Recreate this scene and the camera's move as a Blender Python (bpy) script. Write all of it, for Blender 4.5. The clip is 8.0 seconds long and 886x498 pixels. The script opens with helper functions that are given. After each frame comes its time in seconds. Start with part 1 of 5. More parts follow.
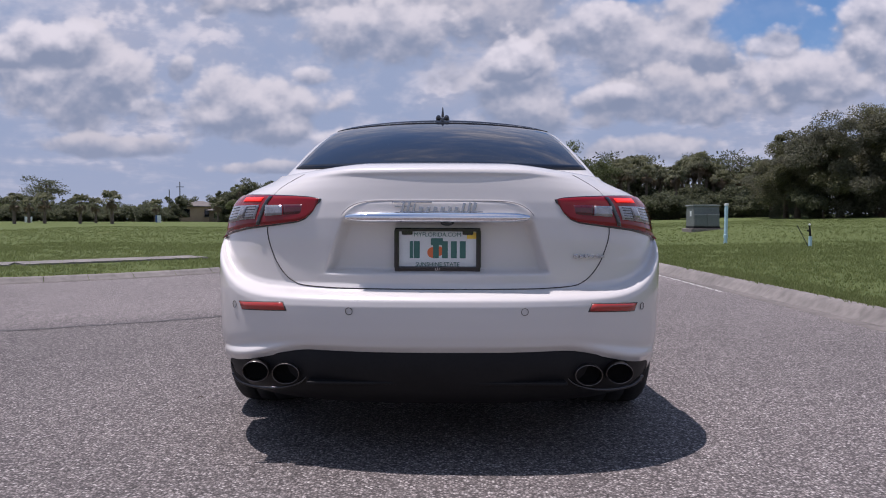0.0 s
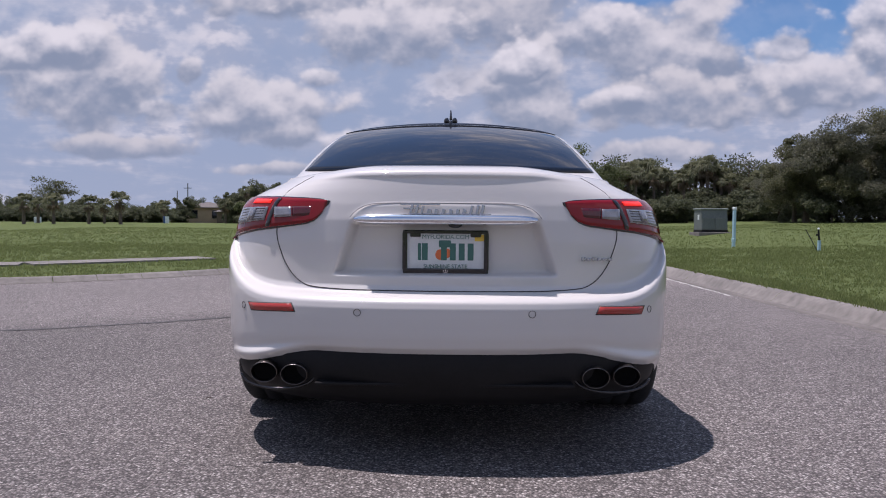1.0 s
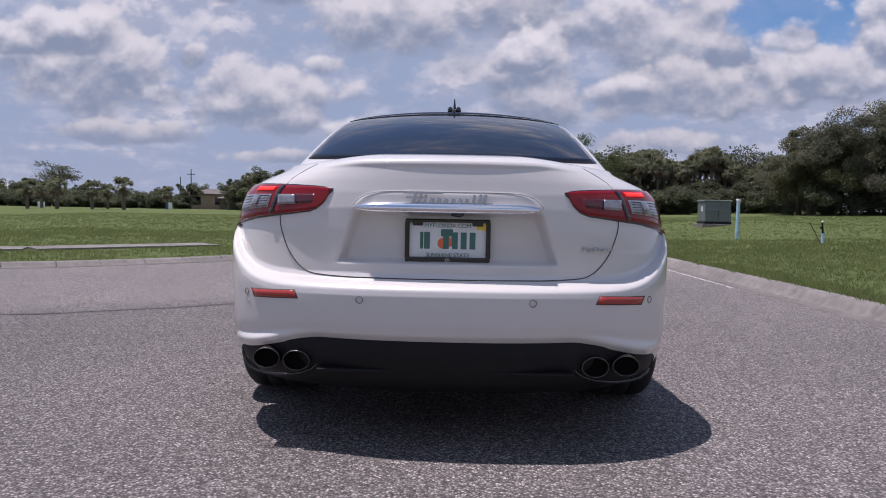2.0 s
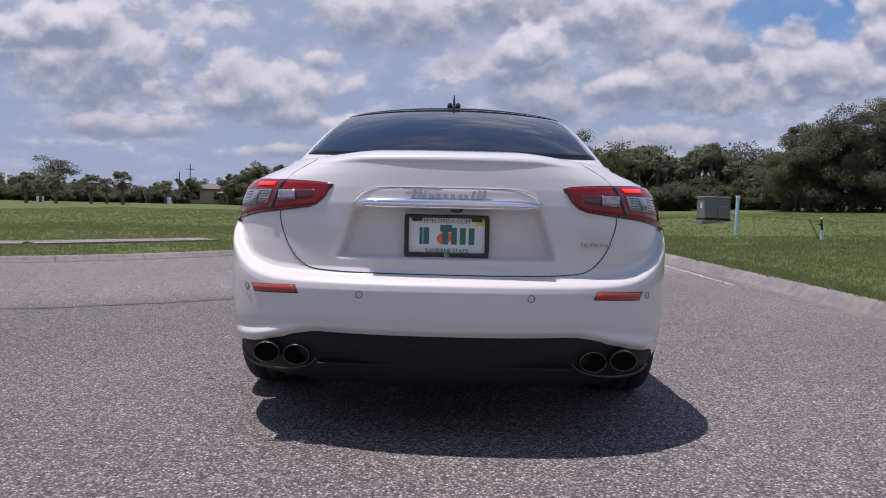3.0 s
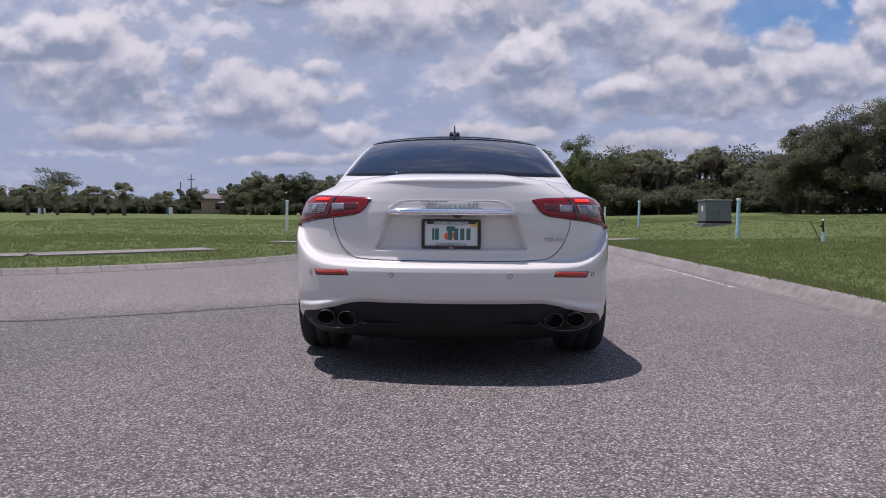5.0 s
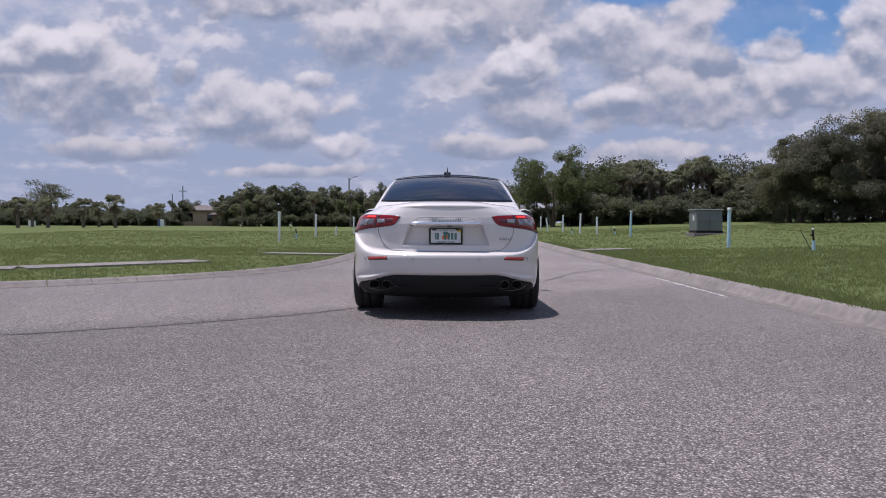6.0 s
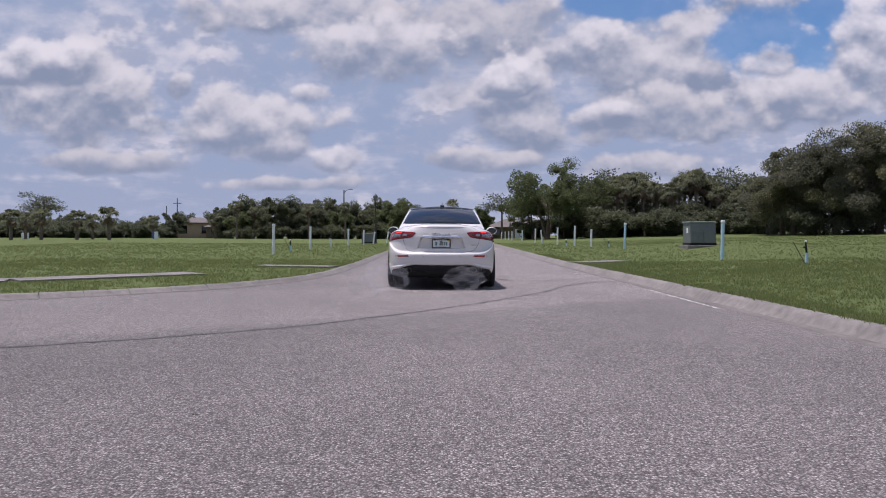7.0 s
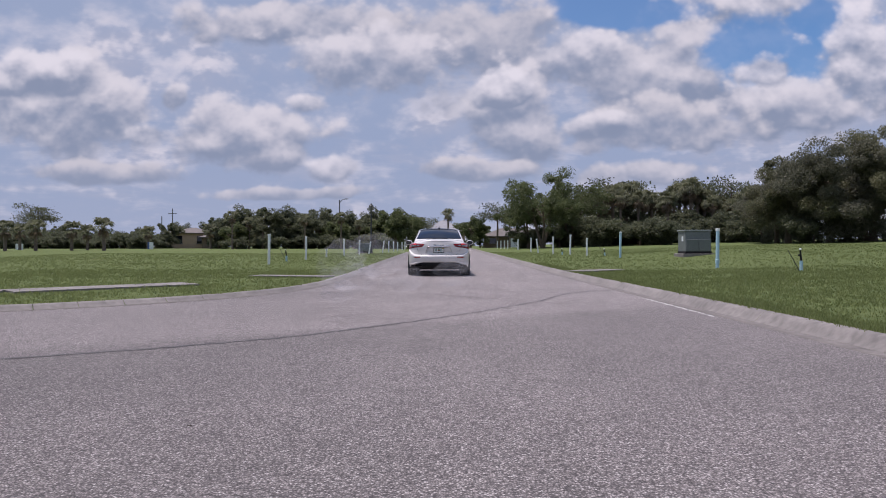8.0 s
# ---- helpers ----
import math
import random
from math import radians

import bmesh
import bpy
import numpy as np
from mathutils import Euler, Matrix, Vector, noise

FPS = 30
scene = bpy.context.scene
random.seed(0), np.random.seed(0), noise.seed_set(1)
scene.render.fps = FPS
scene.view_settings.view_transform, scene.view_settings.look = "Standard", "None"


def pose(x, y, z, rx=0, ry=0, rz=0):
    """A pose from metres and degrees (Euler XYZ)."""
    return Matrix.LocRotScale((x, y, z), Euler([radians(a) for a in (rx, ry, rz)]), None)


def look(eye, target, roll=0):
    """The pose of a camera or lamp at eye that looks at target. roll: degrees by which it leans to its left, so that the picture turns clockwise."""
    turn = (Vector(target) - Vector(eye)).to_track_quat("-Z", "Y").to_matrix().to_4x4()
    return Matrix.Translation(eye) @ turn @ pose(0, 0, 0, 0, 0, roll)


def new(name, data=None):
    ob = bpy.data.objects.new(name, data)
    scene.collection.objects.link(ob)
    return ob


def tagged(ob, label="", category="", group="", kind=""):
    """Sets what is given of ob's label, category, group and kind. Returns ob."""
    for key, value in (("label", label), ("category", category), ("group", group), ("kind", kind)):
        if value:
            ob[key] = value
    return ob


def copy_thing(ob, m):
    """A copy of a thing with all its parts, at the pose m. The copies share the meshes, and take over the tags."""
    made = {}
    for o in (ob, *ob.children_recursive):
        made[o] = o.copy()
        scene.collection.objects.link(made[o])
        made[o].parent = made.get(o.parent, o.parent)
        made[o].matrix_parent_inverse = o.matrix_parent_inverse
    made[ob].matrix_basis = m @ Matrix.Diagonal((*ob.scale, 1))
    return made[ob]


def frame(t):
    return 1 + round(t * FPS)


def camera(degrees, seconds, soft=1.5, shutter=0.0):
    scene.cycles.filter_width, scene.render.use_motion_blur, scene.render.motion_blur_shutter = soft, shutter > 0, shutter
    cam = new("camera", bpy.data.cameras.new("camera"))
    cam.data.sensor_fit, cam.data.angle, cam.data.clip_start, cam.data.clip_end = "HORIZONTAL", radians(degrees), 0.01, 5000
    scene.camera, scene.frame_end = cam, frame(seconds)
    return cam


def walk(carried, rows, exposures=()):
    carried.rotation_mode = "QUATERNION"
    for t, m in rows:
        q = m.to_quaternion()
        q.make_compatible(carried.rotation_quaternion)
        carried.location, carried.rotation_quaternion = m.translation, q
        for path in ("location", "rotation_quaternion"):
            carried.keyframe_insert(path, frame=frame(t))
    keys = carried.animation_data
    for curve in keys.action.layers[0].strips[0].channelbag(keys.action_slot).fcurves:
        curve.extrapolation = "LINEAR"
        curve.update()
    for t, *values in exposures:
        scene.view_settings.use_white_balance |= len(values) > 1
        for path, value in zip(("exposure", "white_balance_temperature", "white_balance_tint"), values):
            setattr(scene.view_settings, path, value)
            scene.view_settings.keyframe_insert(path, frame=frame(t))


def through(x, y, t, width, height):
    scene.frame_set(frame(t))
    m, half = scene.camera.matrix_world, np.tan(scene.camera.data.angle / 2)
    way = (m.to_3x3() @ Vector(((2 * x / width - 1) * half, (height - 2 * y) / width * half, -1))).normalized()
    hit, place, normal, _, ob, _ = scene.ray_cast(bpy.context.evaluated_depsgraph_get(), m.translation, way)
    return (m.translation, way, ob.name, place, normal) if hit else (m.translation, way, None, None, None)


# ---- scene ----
cam = camera(66.0, 8.0, soft=1.0)
PATH = [
    (0, pose(-0.009, 0, 0.89, 87.637, -0.193, 0.575)),
    (0.5, pose(-0.013, 0, 0.89, 87.883, -0.296, 0.883)),
    (1, pose(-0.019, 0, 0.89, 87.828, -0.473, 1.137)),
    (1.5, pose(-0.018, 0, 0.89, 87.362, -0.833, 1.364)),
    (3, pose(-0.0235, 0, 0.89, 86.535, -1.252, 1.320)),
    (3.5, pose(-0.029, 0, 0.89, 86.653, -1.089, 1.396)),
    (4, pose(-0.026, 0, 0.89, 86.861, -0.829, 1.528)),
    (4.5, pose(-0.0215, 0, 0.89, 86.875, -0.626, 1.617)),
    (6, pose(-0.015, 0, 0.89, 87.989, -0.217, 0.782)),
    (6.5, pose(-0.008, 0, 0.89, 88.408, -0.252, 0.598)),
    (7, pose(-0.003, 0, 0.89, 89.023, -0.225, 0.352)),
    (7.5, pose(0, 0, 0.89, 89.442, 0.122, 0.069)),
    (8, pose(0, 0, 0.89, 89.810, 0.000, 0.000)),
]
walk(cam, PATH, [(0.0, 0.0, 6260, 24), (8.0, 0.0, 6260, 24)])

# ---- world, sun ----
SUN = Vector((-0.26, 0.05, 1.0)).normalized()      # towards the sun: ahead and to one side, high


def nodes_of(owner):
    owner.use_nodes = True
    owner.node_tree.nodes.clear()
    return owner.node_tree


def make_world():
    world = bpy.data.worlds.new("world")
    scene.world = world
    t = nodes_of(world)
    N, L = t.nodes, t.links

    def nd(kind, **kw):
        n = N.new(kind)
        for k, v in kw.items():
            n.inputs[k].default_value = v
        return n

    def put(sock, v):
        if isinstance(v, (int, float)):
            sock.default_value = v
        else:
            L.new(v, sock)

    def ma(op, a, b=0.0, c=0.0, clamp=False):
        n = N.new("ShaderNodeMath")
        n.operation, n.use_clamp = op, clamp
        for s, v in zip(n.inputs, (a, b, c)):
            put(s, v)
        return n.outputs[0]

    def ramp(v, lo, hi):
        n = N.new("ShaderNodeMapRange")
        n.interpolation_type = "SMOOTHSTEP"
        for s, w in zip(n.inputs, (v, lo, hi, 0.0, 1.0)):
            put(s, w)
        return n.outputs[0]

    def mix(f, a, b):
        n = N.new("ShaderNodeMix")
        n.data_type = "RGBA"
        put(n.inputs[0], f)
        for s, v in ((n.inputs[6], a), (n.inputs[7], b)):
            if isinstance(v, tuple):
                s.default_value = (*v, 1)
            else:
                L.new(v, s)
        return n.outputs[2]

    def fbm(vec, scale, detail, rough, dist=0.0):
        n = nd("ShaderNodeTexNoise", Scale=scale, Detail=detail, Roughness=rough, Distortion=dist)
        L.new(vec, n.inputs["Vector"])
        return n.outputs["Fac"]

    sky = N.new("ShaderNodeTexSky")
    sky.sky_type, sky.sun_disc = "NISHITA", False
    sky.sun_elevation = math.asin(SUN.z)
    sky.sun_rotation = math.atan2(SUN.x, SUN.y)
    blue = N.new("ShaderNodeVectorMath")
    blue.operation = "MULTIPLY"
    L.new(sky.outputs[0], blue.inputs[0])
    blue.inputs[1].default_value = (0.066, 0.098, 0.118)
    co = N.new("ShaderNodeTexCoord")
    sep = N.new("ShaderNodeSeparateXYZ")
    L.new(co.outputs["Generated"], sep.inputs[0])
    dx, dy, dz = sep.outputs
    ay = ma("MAXIMUM", ma("ABSOLUTE", dy), 0.12)
    u, v = ma("DIVIDE", dx, ay), ma("DIVIDE", dz, ay)
    # flat cloud-layer coordinates for the thin veil: features shrink towards the horizon
    den = ma("ADD", ma("MAXIMUM", dz, 0.0), 0.16)
    lay = N.new("ShaderNodeCombineXYZ")
    put(lay.inputs[0], ma("DIVIDE", dx, den))
    put(lay.inputs[1], ma("DIVIDE", dy, den))
    lp = lay.outputs[0]
    big, fine = fbm(lp, 1.1, 7, 0.60, 0.3), fbm(lp, 3.4, 8, 0.62, 0.4)

    def billow(lift):
        """Heaped cloud texture: cauliflower lumps over soft turbulence."""
        at = N.new("ShaderNodeCombineXYZ")
        put(at.inputs[0], u)
        put(at.inputs[1], ma("MULTIPLY", ma("ADD", v, lift), 1.25))
        put(at.inputs[2], ma("MULTIPLY", ma("SIGN", dy), 3.0))
        vor = nd("ShaderNodeTexVoronoi", Scale=11.0, Detail=3.0, Roughness=0.5, Lacunarity=2.2)
        vor.feature = "SMOOTH_F1"
        L.new(at.outputs[0], vor.inputs["Vector"])
        soft = fbm(at.outputs[0], 5.0, 9, 0.52, 0.0)
        return ma("ADD", ma("MULTIPLY", soft, 0.62), ma("MULTIPLY", ma("SUBTRACT", 1.0, vor.outputs["Distance"]), 0.38)), at.outputs[0]

    f, at = billow(0.0)
    g, _ = billow(0.020)
    lump = ma("MULTIPLY", ma("SUBTRACT", f, 0.43), 2.4)
    relief = ma("MULTIPLY", ma("SUBTRACT", f, g), 2.2)
    drift = ma("MULTIPLY", ma("SUBTRACT", fbm(at, 4.0, 5, 0.5), 0.5), 0.10)
    # the far layer: grey and white banks seen edge on, thin blue between them overhead
    bank = ramp(ma("ADD", ma("MULTIPLY", big, 0.7), ma("MULTIPLY", f, 0.45)), 0.44, 0.66)
    col = mix(bank, (0.32, 0.41, 0.545), mix(ramp(ma("ADD", fine, relief), 0.36, 0.66), (0.40, 0.455, 0.55), (0.68, 0.69, 0.72)))
    high = ma("MULTIPLY", ramp(dz, 0.38, 0.62), ma("SUBTRACT", 1.0, ramp(big, 0.46, 0.62)))
    col = mix(ma("MULTIPLY", high, 0.85), col, blue.outputs[0])

    def spot(cu, cv, su, sv, flat):
        a = ma("DIVIDE", ma("SUBTRACT", ma("ADD", u, drift), cu), su)
        b = ma("DIVIDE", ma("SUBTRACT", ma("ADD", v, ma("MULTIPLY", drift, 0.5)), cv), sv)
        bb = ma("MAXIMUM", b, ma("MULTIPLY", b, -flat))
        r = ma("SQRT", ma("ADD", ma("MULTIPLY", a, a), ma("MULTIPLY", bb, bb)))
        return ma("SUBTRACT", 1.0, r), b

    def heap(under, cu, cv, su, sv, white):
        near, b = spot(cu, cv, su * 1.25, sv * 1.22, 1.15)
        body = ramp(ma("ADD", near, lump), 0.02, 0.36)
        lit = ramp(ma("ADD", ma("ADD", ma("MULTIPLY", b, 0.62), ma("MULTIPLY", lump, -0.22)), ma("MULTIPLY", relief, 1.3)), -0.40, 0.56)
        top = (0.79 * white, 0.79 * white, 0.80 * white)
        return mix(ma("MULTIPLY", body, 0.92), under, mix(lit, (0.252, 0.312, 0.405), top))

    for place in CLOUDS[:6]:
        col = heap(col, *place)
    for cu, cv, su, sv in CLEAR:
        near, b = spot(cu, cv, su * 1.3, sv * 1.3, 1.0)
        col = mix(ma("MULTIPLY", ramp(ma("SUBTRACT", near, ma("MULTIPLY", lump, 0.8)), 0.0, 0.40), 0.88), col, blue.outputs[0])
    for place in CLOUDS[6:]:
        col = heap(col, *place)
    haze = ma("SUBTRACT", 1.0, ramp(dz, -0.02, 0.16))
    col = mix(ma("MULTIPLY", haze, 0.45), col, (0.42, 0.47, 0.56))
    bg = N.new("ShaderNodeBackground")
    L.new(col, bg.inputs[0])
    bg.inputs[1].default_value = 0.93
    out = N.new("ShaderNodeOutputWorld")
    L.new(bg.outputs[0], out.inputs[0])


# clear patches, then cloud heads from the back to the front: place across and up, half sizes, whiteness
CLEAR = ((0.475, 0.285, 0.085, 0.050), (0.25, 0.350, 0.13, 0.022), (0.57, 0.330, 0.06, 0.030))
CLOUDS = (
    (-0.20, 0.330, 0.20, 0.050, 0.86), (0.42, 0.350, 0.10, 0.045, 0.95), (0.00, 0.300, 0.16, 0.075, 0.80), (-0.10, 0.262, 0.15, 0.070, 0.92),
    (0.34, 0.262, 0.15, 0.090, 0.88), (0.22, 0.285, 0.07, 0.050, 0.96), (0.62, 0.270, 0.085, 0.070, 1.0), (0.515, 0.205, 0.090, 0.060, 0.92), (0.482, 0.262, 0.045, 0.026, 1.02),
    (0.31, 0.165, 0.14, 0.045, 0.84), (0.115, 0.185, 0.075, 0.075, 0.90), (0.095, 0.232, 0.055, 0.030, 1.0), (-0.56, 0.190, 0.17, 0.075, 0.90), (-0.62, 0.245, 0.09, 0.035, 0.98),
    (-0.28, 0.165, 0.125, 0.065, 0.90), (-0.40, 0.215, 0.025, 0.022, 0.92), (-0.43, 0.165, 0.040, 0.022, 0.96), (-0.20, 0.210, 0.040, 0.022, 0.96), (-0.165, 0.115, 0.032, 0.026, 0.98),
    (0.22, 0.175, 0.060, 0.024, 0.95), (-0.50, 0.105, 0.14, 0.022, 0.80), (0.02, 0.110, 0.12, 0.022, 0.82), (0.30, 0.105, 0.12, 0.022, 0.84), (-0.24, 0.078, 0.14, 0.014, 0.84),
)
make_world()
sun = new("sun", bpy.data.lights.new("sun", "SUN"))
sun.data.energy, sun.data.angle, sun.data.color = 5.0, radians(0.55), (1.0, 0.95, 0.89)
sun.matrix_world = look(SUN * 60, (0, 0, 0))


# ---- materials ----
def material(name, colour=(0.5, 0.5, 0.5), rough=0.6, metal=0.0, coat=0.0, spec=0.5, vary=0.0, scale=4.0, bump=0.0, bump_scale=60.0, glow=0.0):
    m = bpy.data.materials.new(name)
    t = nodes_of(m)
    N, L = t.nodes, t.links
    b, out = N.new("ShaderNodeBsdfPrincipled"), N.new("ShaderNodeOutputMaterial")
    L.new(b.outputs[0], out.inputs[0])
    b.inputs["Base Color"].default_value = (*colour, 1)
    b.inputs["Roughness"].default_value, b.inputs["Metallic"].default_value = rough, metal
    b.inputs["Coat Weight"].default_value, b.inputs["Specular IOR Level"].default_value = coat, spec
    b.inputs["Coat Roughness"].default_value = 0.03
    if glow:
        b.inputs["Emission Color"].default_value = (*colour, 1)
        b.inputs["Emission Strength"].default_value = glow
    if vary or bump:
        co = N.new("ShaderNodeTexCoord")
    if vary:
        n1, n2 = N.new("ShaderNodeTexNoise"), N.new("ShaderNodeTexNoise")
        for n, s in ((n1, scale), (n2, scale * 9)):
            n.inputs["Scale"].default_value, n.inputs["Detail"].default_value = s, 5
            L.new(co.outputs["Object"], n.inputs["Vector"])
        add = N.new("ShaderNodeMath")
        add.operation = "ADD"
        L.new(n1.outputs[0], add.inputs[0]), L.new(n2.outputs[0], add.inputs[1])
        mr = N.new("ShaderNodeMapRange")
        for s, v in zip(mr.inputs[1:], (0.7, 1.3, 1 - vary, 1 + vary)):
            s.default_value = v
        L.new(add.outputs[0], mr.inputs[0])
        mul = N.new("ShaderNodeVectorMath")
        mul.operation = "SCALE"
        mul.inputs[0].default_value = colour
        L.new(mr.outputs[0], mul.inputs["Scale"])
        L.new(mul.outputs[0], b.inputs["Base Color"])
    if bump:
        n3, bp = N.new("ShaderNodeTexNoise"), N.new("ShaderNodeBump")
        n3.inputs["Scale"].default_value, n3.inputs["Detail"].default_value = bump_scale, 4
        L.new(co.outputs["Object"], n3.inputs["Vector"])
        bp.inputs["Strength"].default_value, bp.inputs["Distance"].default_value = bump, 0.01
        L.new(n3.outputs[0], bp.inputs["Height"]), L.new(bp.outputs[0], b.inputs["Normal"])
    return m


def leafy(name, dark, light, through=0.25, rough=0.55):
    """Foliage: colour differs clump by clump, and some light passes through."""
    m = bpy.data.materials.new(name)
    t = nodes_of(m)
    N, L = t.nodes, t.links
    geo, inf, mx = N.new("ShaderNodeNewGeometry"), N.new("ShaderNodeObjectInfo"), N.new("ShaderNodeMix")
    mx.data_type = "RGBA"
    ad = N.new("ShaderNodeMath")
    ad.operation = "MULTIPLY_ADD"
    L.new(inf.outputs["Random"], ad.inputs[0])
    ad.inputs[1].default_value = 0.35
    sc = N.new("ShaderNodeMath")
    sc.operation = "MULTIPLY"
    L.new(geo.outputs["Random Per Island"], sc.inputs[0])
    sc.inputs[1].default_value = 0.75
    L.new(sc.outputs[0], ad.inputs[2])
    L.new(ad.outputs[0], mx.inputs[0])
    mx.inputs[6].default_value, mx.inputs[7].default_value = (*dark, 1), (*light, 1)
    b, tr, ms, out = N.new("ShaderNodeBsdfPrincipled"), N.new("ShaderNodeBsdfTranslucent"), N.new("ShaderNodeMixShader"), N.new("ShaderNodeOutputMaterial")
    b.inputs["Roughness"].default_value = rough
    b.inputs["Specular IOR Level"].default_value = 0.25
    L.new(mx.outputs[2], b.inputs["Base Color"]), L.new(mx.outputs[2], tr.inputs[0])
    ms.inputs[0].default_value = through
    L.new(b.outputs[0], ms.inputs[1]), L.new(tr.outputs[0], ms.inputs[2]), L.new(ms.outputs[0], out.inputs[0])
    return m


def asphalt():
    m = bpy.data.materials.new("asphalt")
    t = nodes_of(m)
    N, L = t.nodes, t.links
    co, b, out = N.new("ShaderNodeTexCoord"), N.new("ShaderNodeBsdfPrincipled"), N.new("ShaderNodeOutputMaterial")
    vo, n1, n2, n3 = N.new("ShaderNodeTexVoronoi"), N.new("ShaderNodeTexNoise"), N.new("ShaderNodeTexNoise"), N.new("ShaderNodeTexNoise")
    vo.inputs["Scale"].default_value = 105
    n1.inputs["Scale"].default_value, n2.inputs["Scale"].default_value, n3.inputs["Scale"].default_value = 0.35, 130, 3.0
    n1.inputs["Detail"].default_value, n2.inputs["Detail"].default_value, n3.inputs["Detail"].default_value = 6, 3, 6
    for n in (vo, n1, n2, n3):
        L.new(co.outputs["Object"], n.inputs["Vector"])
    sp = N.new("ShaderNodeSeparateColor")
    L.new(vo.outputs["Color"], sp.inputs[0])
    stone = N.new("ShaderNodeValToRGB")
    cr = stone.color_ramp
    cr.elements[0].position, cr.elements[0].color = 0.0, (0.088, 0.076, 0.073, 1)
    cr.elements[1].position, cr.elements[1].color = 1.0, (0.53, 0.495, 0.47, 1)
    e = cr.elements.new(0.55)
    e.color = (0.235, 0.208, 0.198, 1)
    e = cr.elements.new(0.85)
    e.color = (0.335, 0.30, 0.287, 1)
    L.new(sp.outputs[0], stone.inputs[0])
    # dark binder between the stones
    gap = N.new("ShaderNodeMapRange")
    for s, v in zip(gap.inputs[1:], (0.25, 0.62, 1.0, 0.35)):
        s.default_value = v
    L.new(vo.outputs["Distance"], gap.inputs[0])
    # broad stains: older, paler surface further up the road
    br = N.new("ShaderNodeMapRange")
    for s, v in zip(br.inputs[1:], (0.3, 0.7, 0.86, 1.14)):
        s.default_value = v
    L.new(n1.outputs[0], br.inputs[0])
    br2 = N.new("ShaderNodeMapRange")
    for s, v in zip(br2.inputs[1:], (0.3, 0.7, 0.93, 1.07)):
        s.default_value = v
    L.new(n3.outputs[0], br2.inputs[0])
    xyz = N.new("ShaderNodeSeparateXYZ")
    L.new(co.outputs["Object"], xyz.inputs[0])
    # the seam of the newer overlay runs aslant over the road
    sl = N.new("ShaderNodeMath")
    sl.operation = "MULTIPLY_ADD"
    L.new(xyz.outputs[0], sl.inputs[0])
    sl.inputs[1].default_value = -0.65
    L.new(xyz.outputs[1], sl.inputs[2])
    old = N.new("ShaderNodeMapRange")
    old.interpolation_type = "SMOOTHSTEP"
    for s, v in zip(old.inputs[1:], (7.65, 8.5, 1.0, 1.36)):
        s.default_value = v
    L.new(sl.outputs[0], old.inputs[0])
    # the surface gets darker towards the left
    left_tone = N.new("ShaderNodeMapRange")
    left_tone.interpolation_type = "SMOOTHSTEP"
    for s, v in zip(left_tone.inputs[1:], (-4.0, 1.0, 0.79, 1.0)):
        s.default_value = v
    L.new(xyz.outputs[0], left_tone.inputs[0])
    prod = br.outputs[0]
    for o in (br2, old, left_tone, gap):
        mu = N.new("ShaderNodeMath")
        mu.operation = "MULTIPLY"
        L.new(prod, mu.inputs[0]), L.new(o.outputs[0], mu.inputs[1])
        prod = mu.outputs[0]
    scl = N.new("ShaderNodeVectorMath")
    scl.operation = "SCALE"
    L.new(stone.outputs[0], scl.inputs[0]), L.new(prod, scl.inputs["Scale"])
    L.new(scl.outputs[0], b.inputs["Base Color"])
    b.inputs["Roughness"].default_value = 0.85
    bp = N.new("ShaderNodeBump")
    bp.inputs["Strength"].default_value, bp.inputs["Distance"].default_value = 0.7, 0.006
    hs = N.new("ShaderNodeMath")
    hs.operation = "MULTIPLY_ADD"
    L.new(n2.outputs[0], hs.inputs[0])
    hs.inputs[1].default_value = 0.4
    L.new(gap.outputs[0], hs.inputs[2])
    L.new(hs.outputs[0], bp.inputs["Height"]), L.new(bp.outputs[0], b.inputs["Normal"])
    L.new(b.outputs[0], out.inputs[0])
    return m


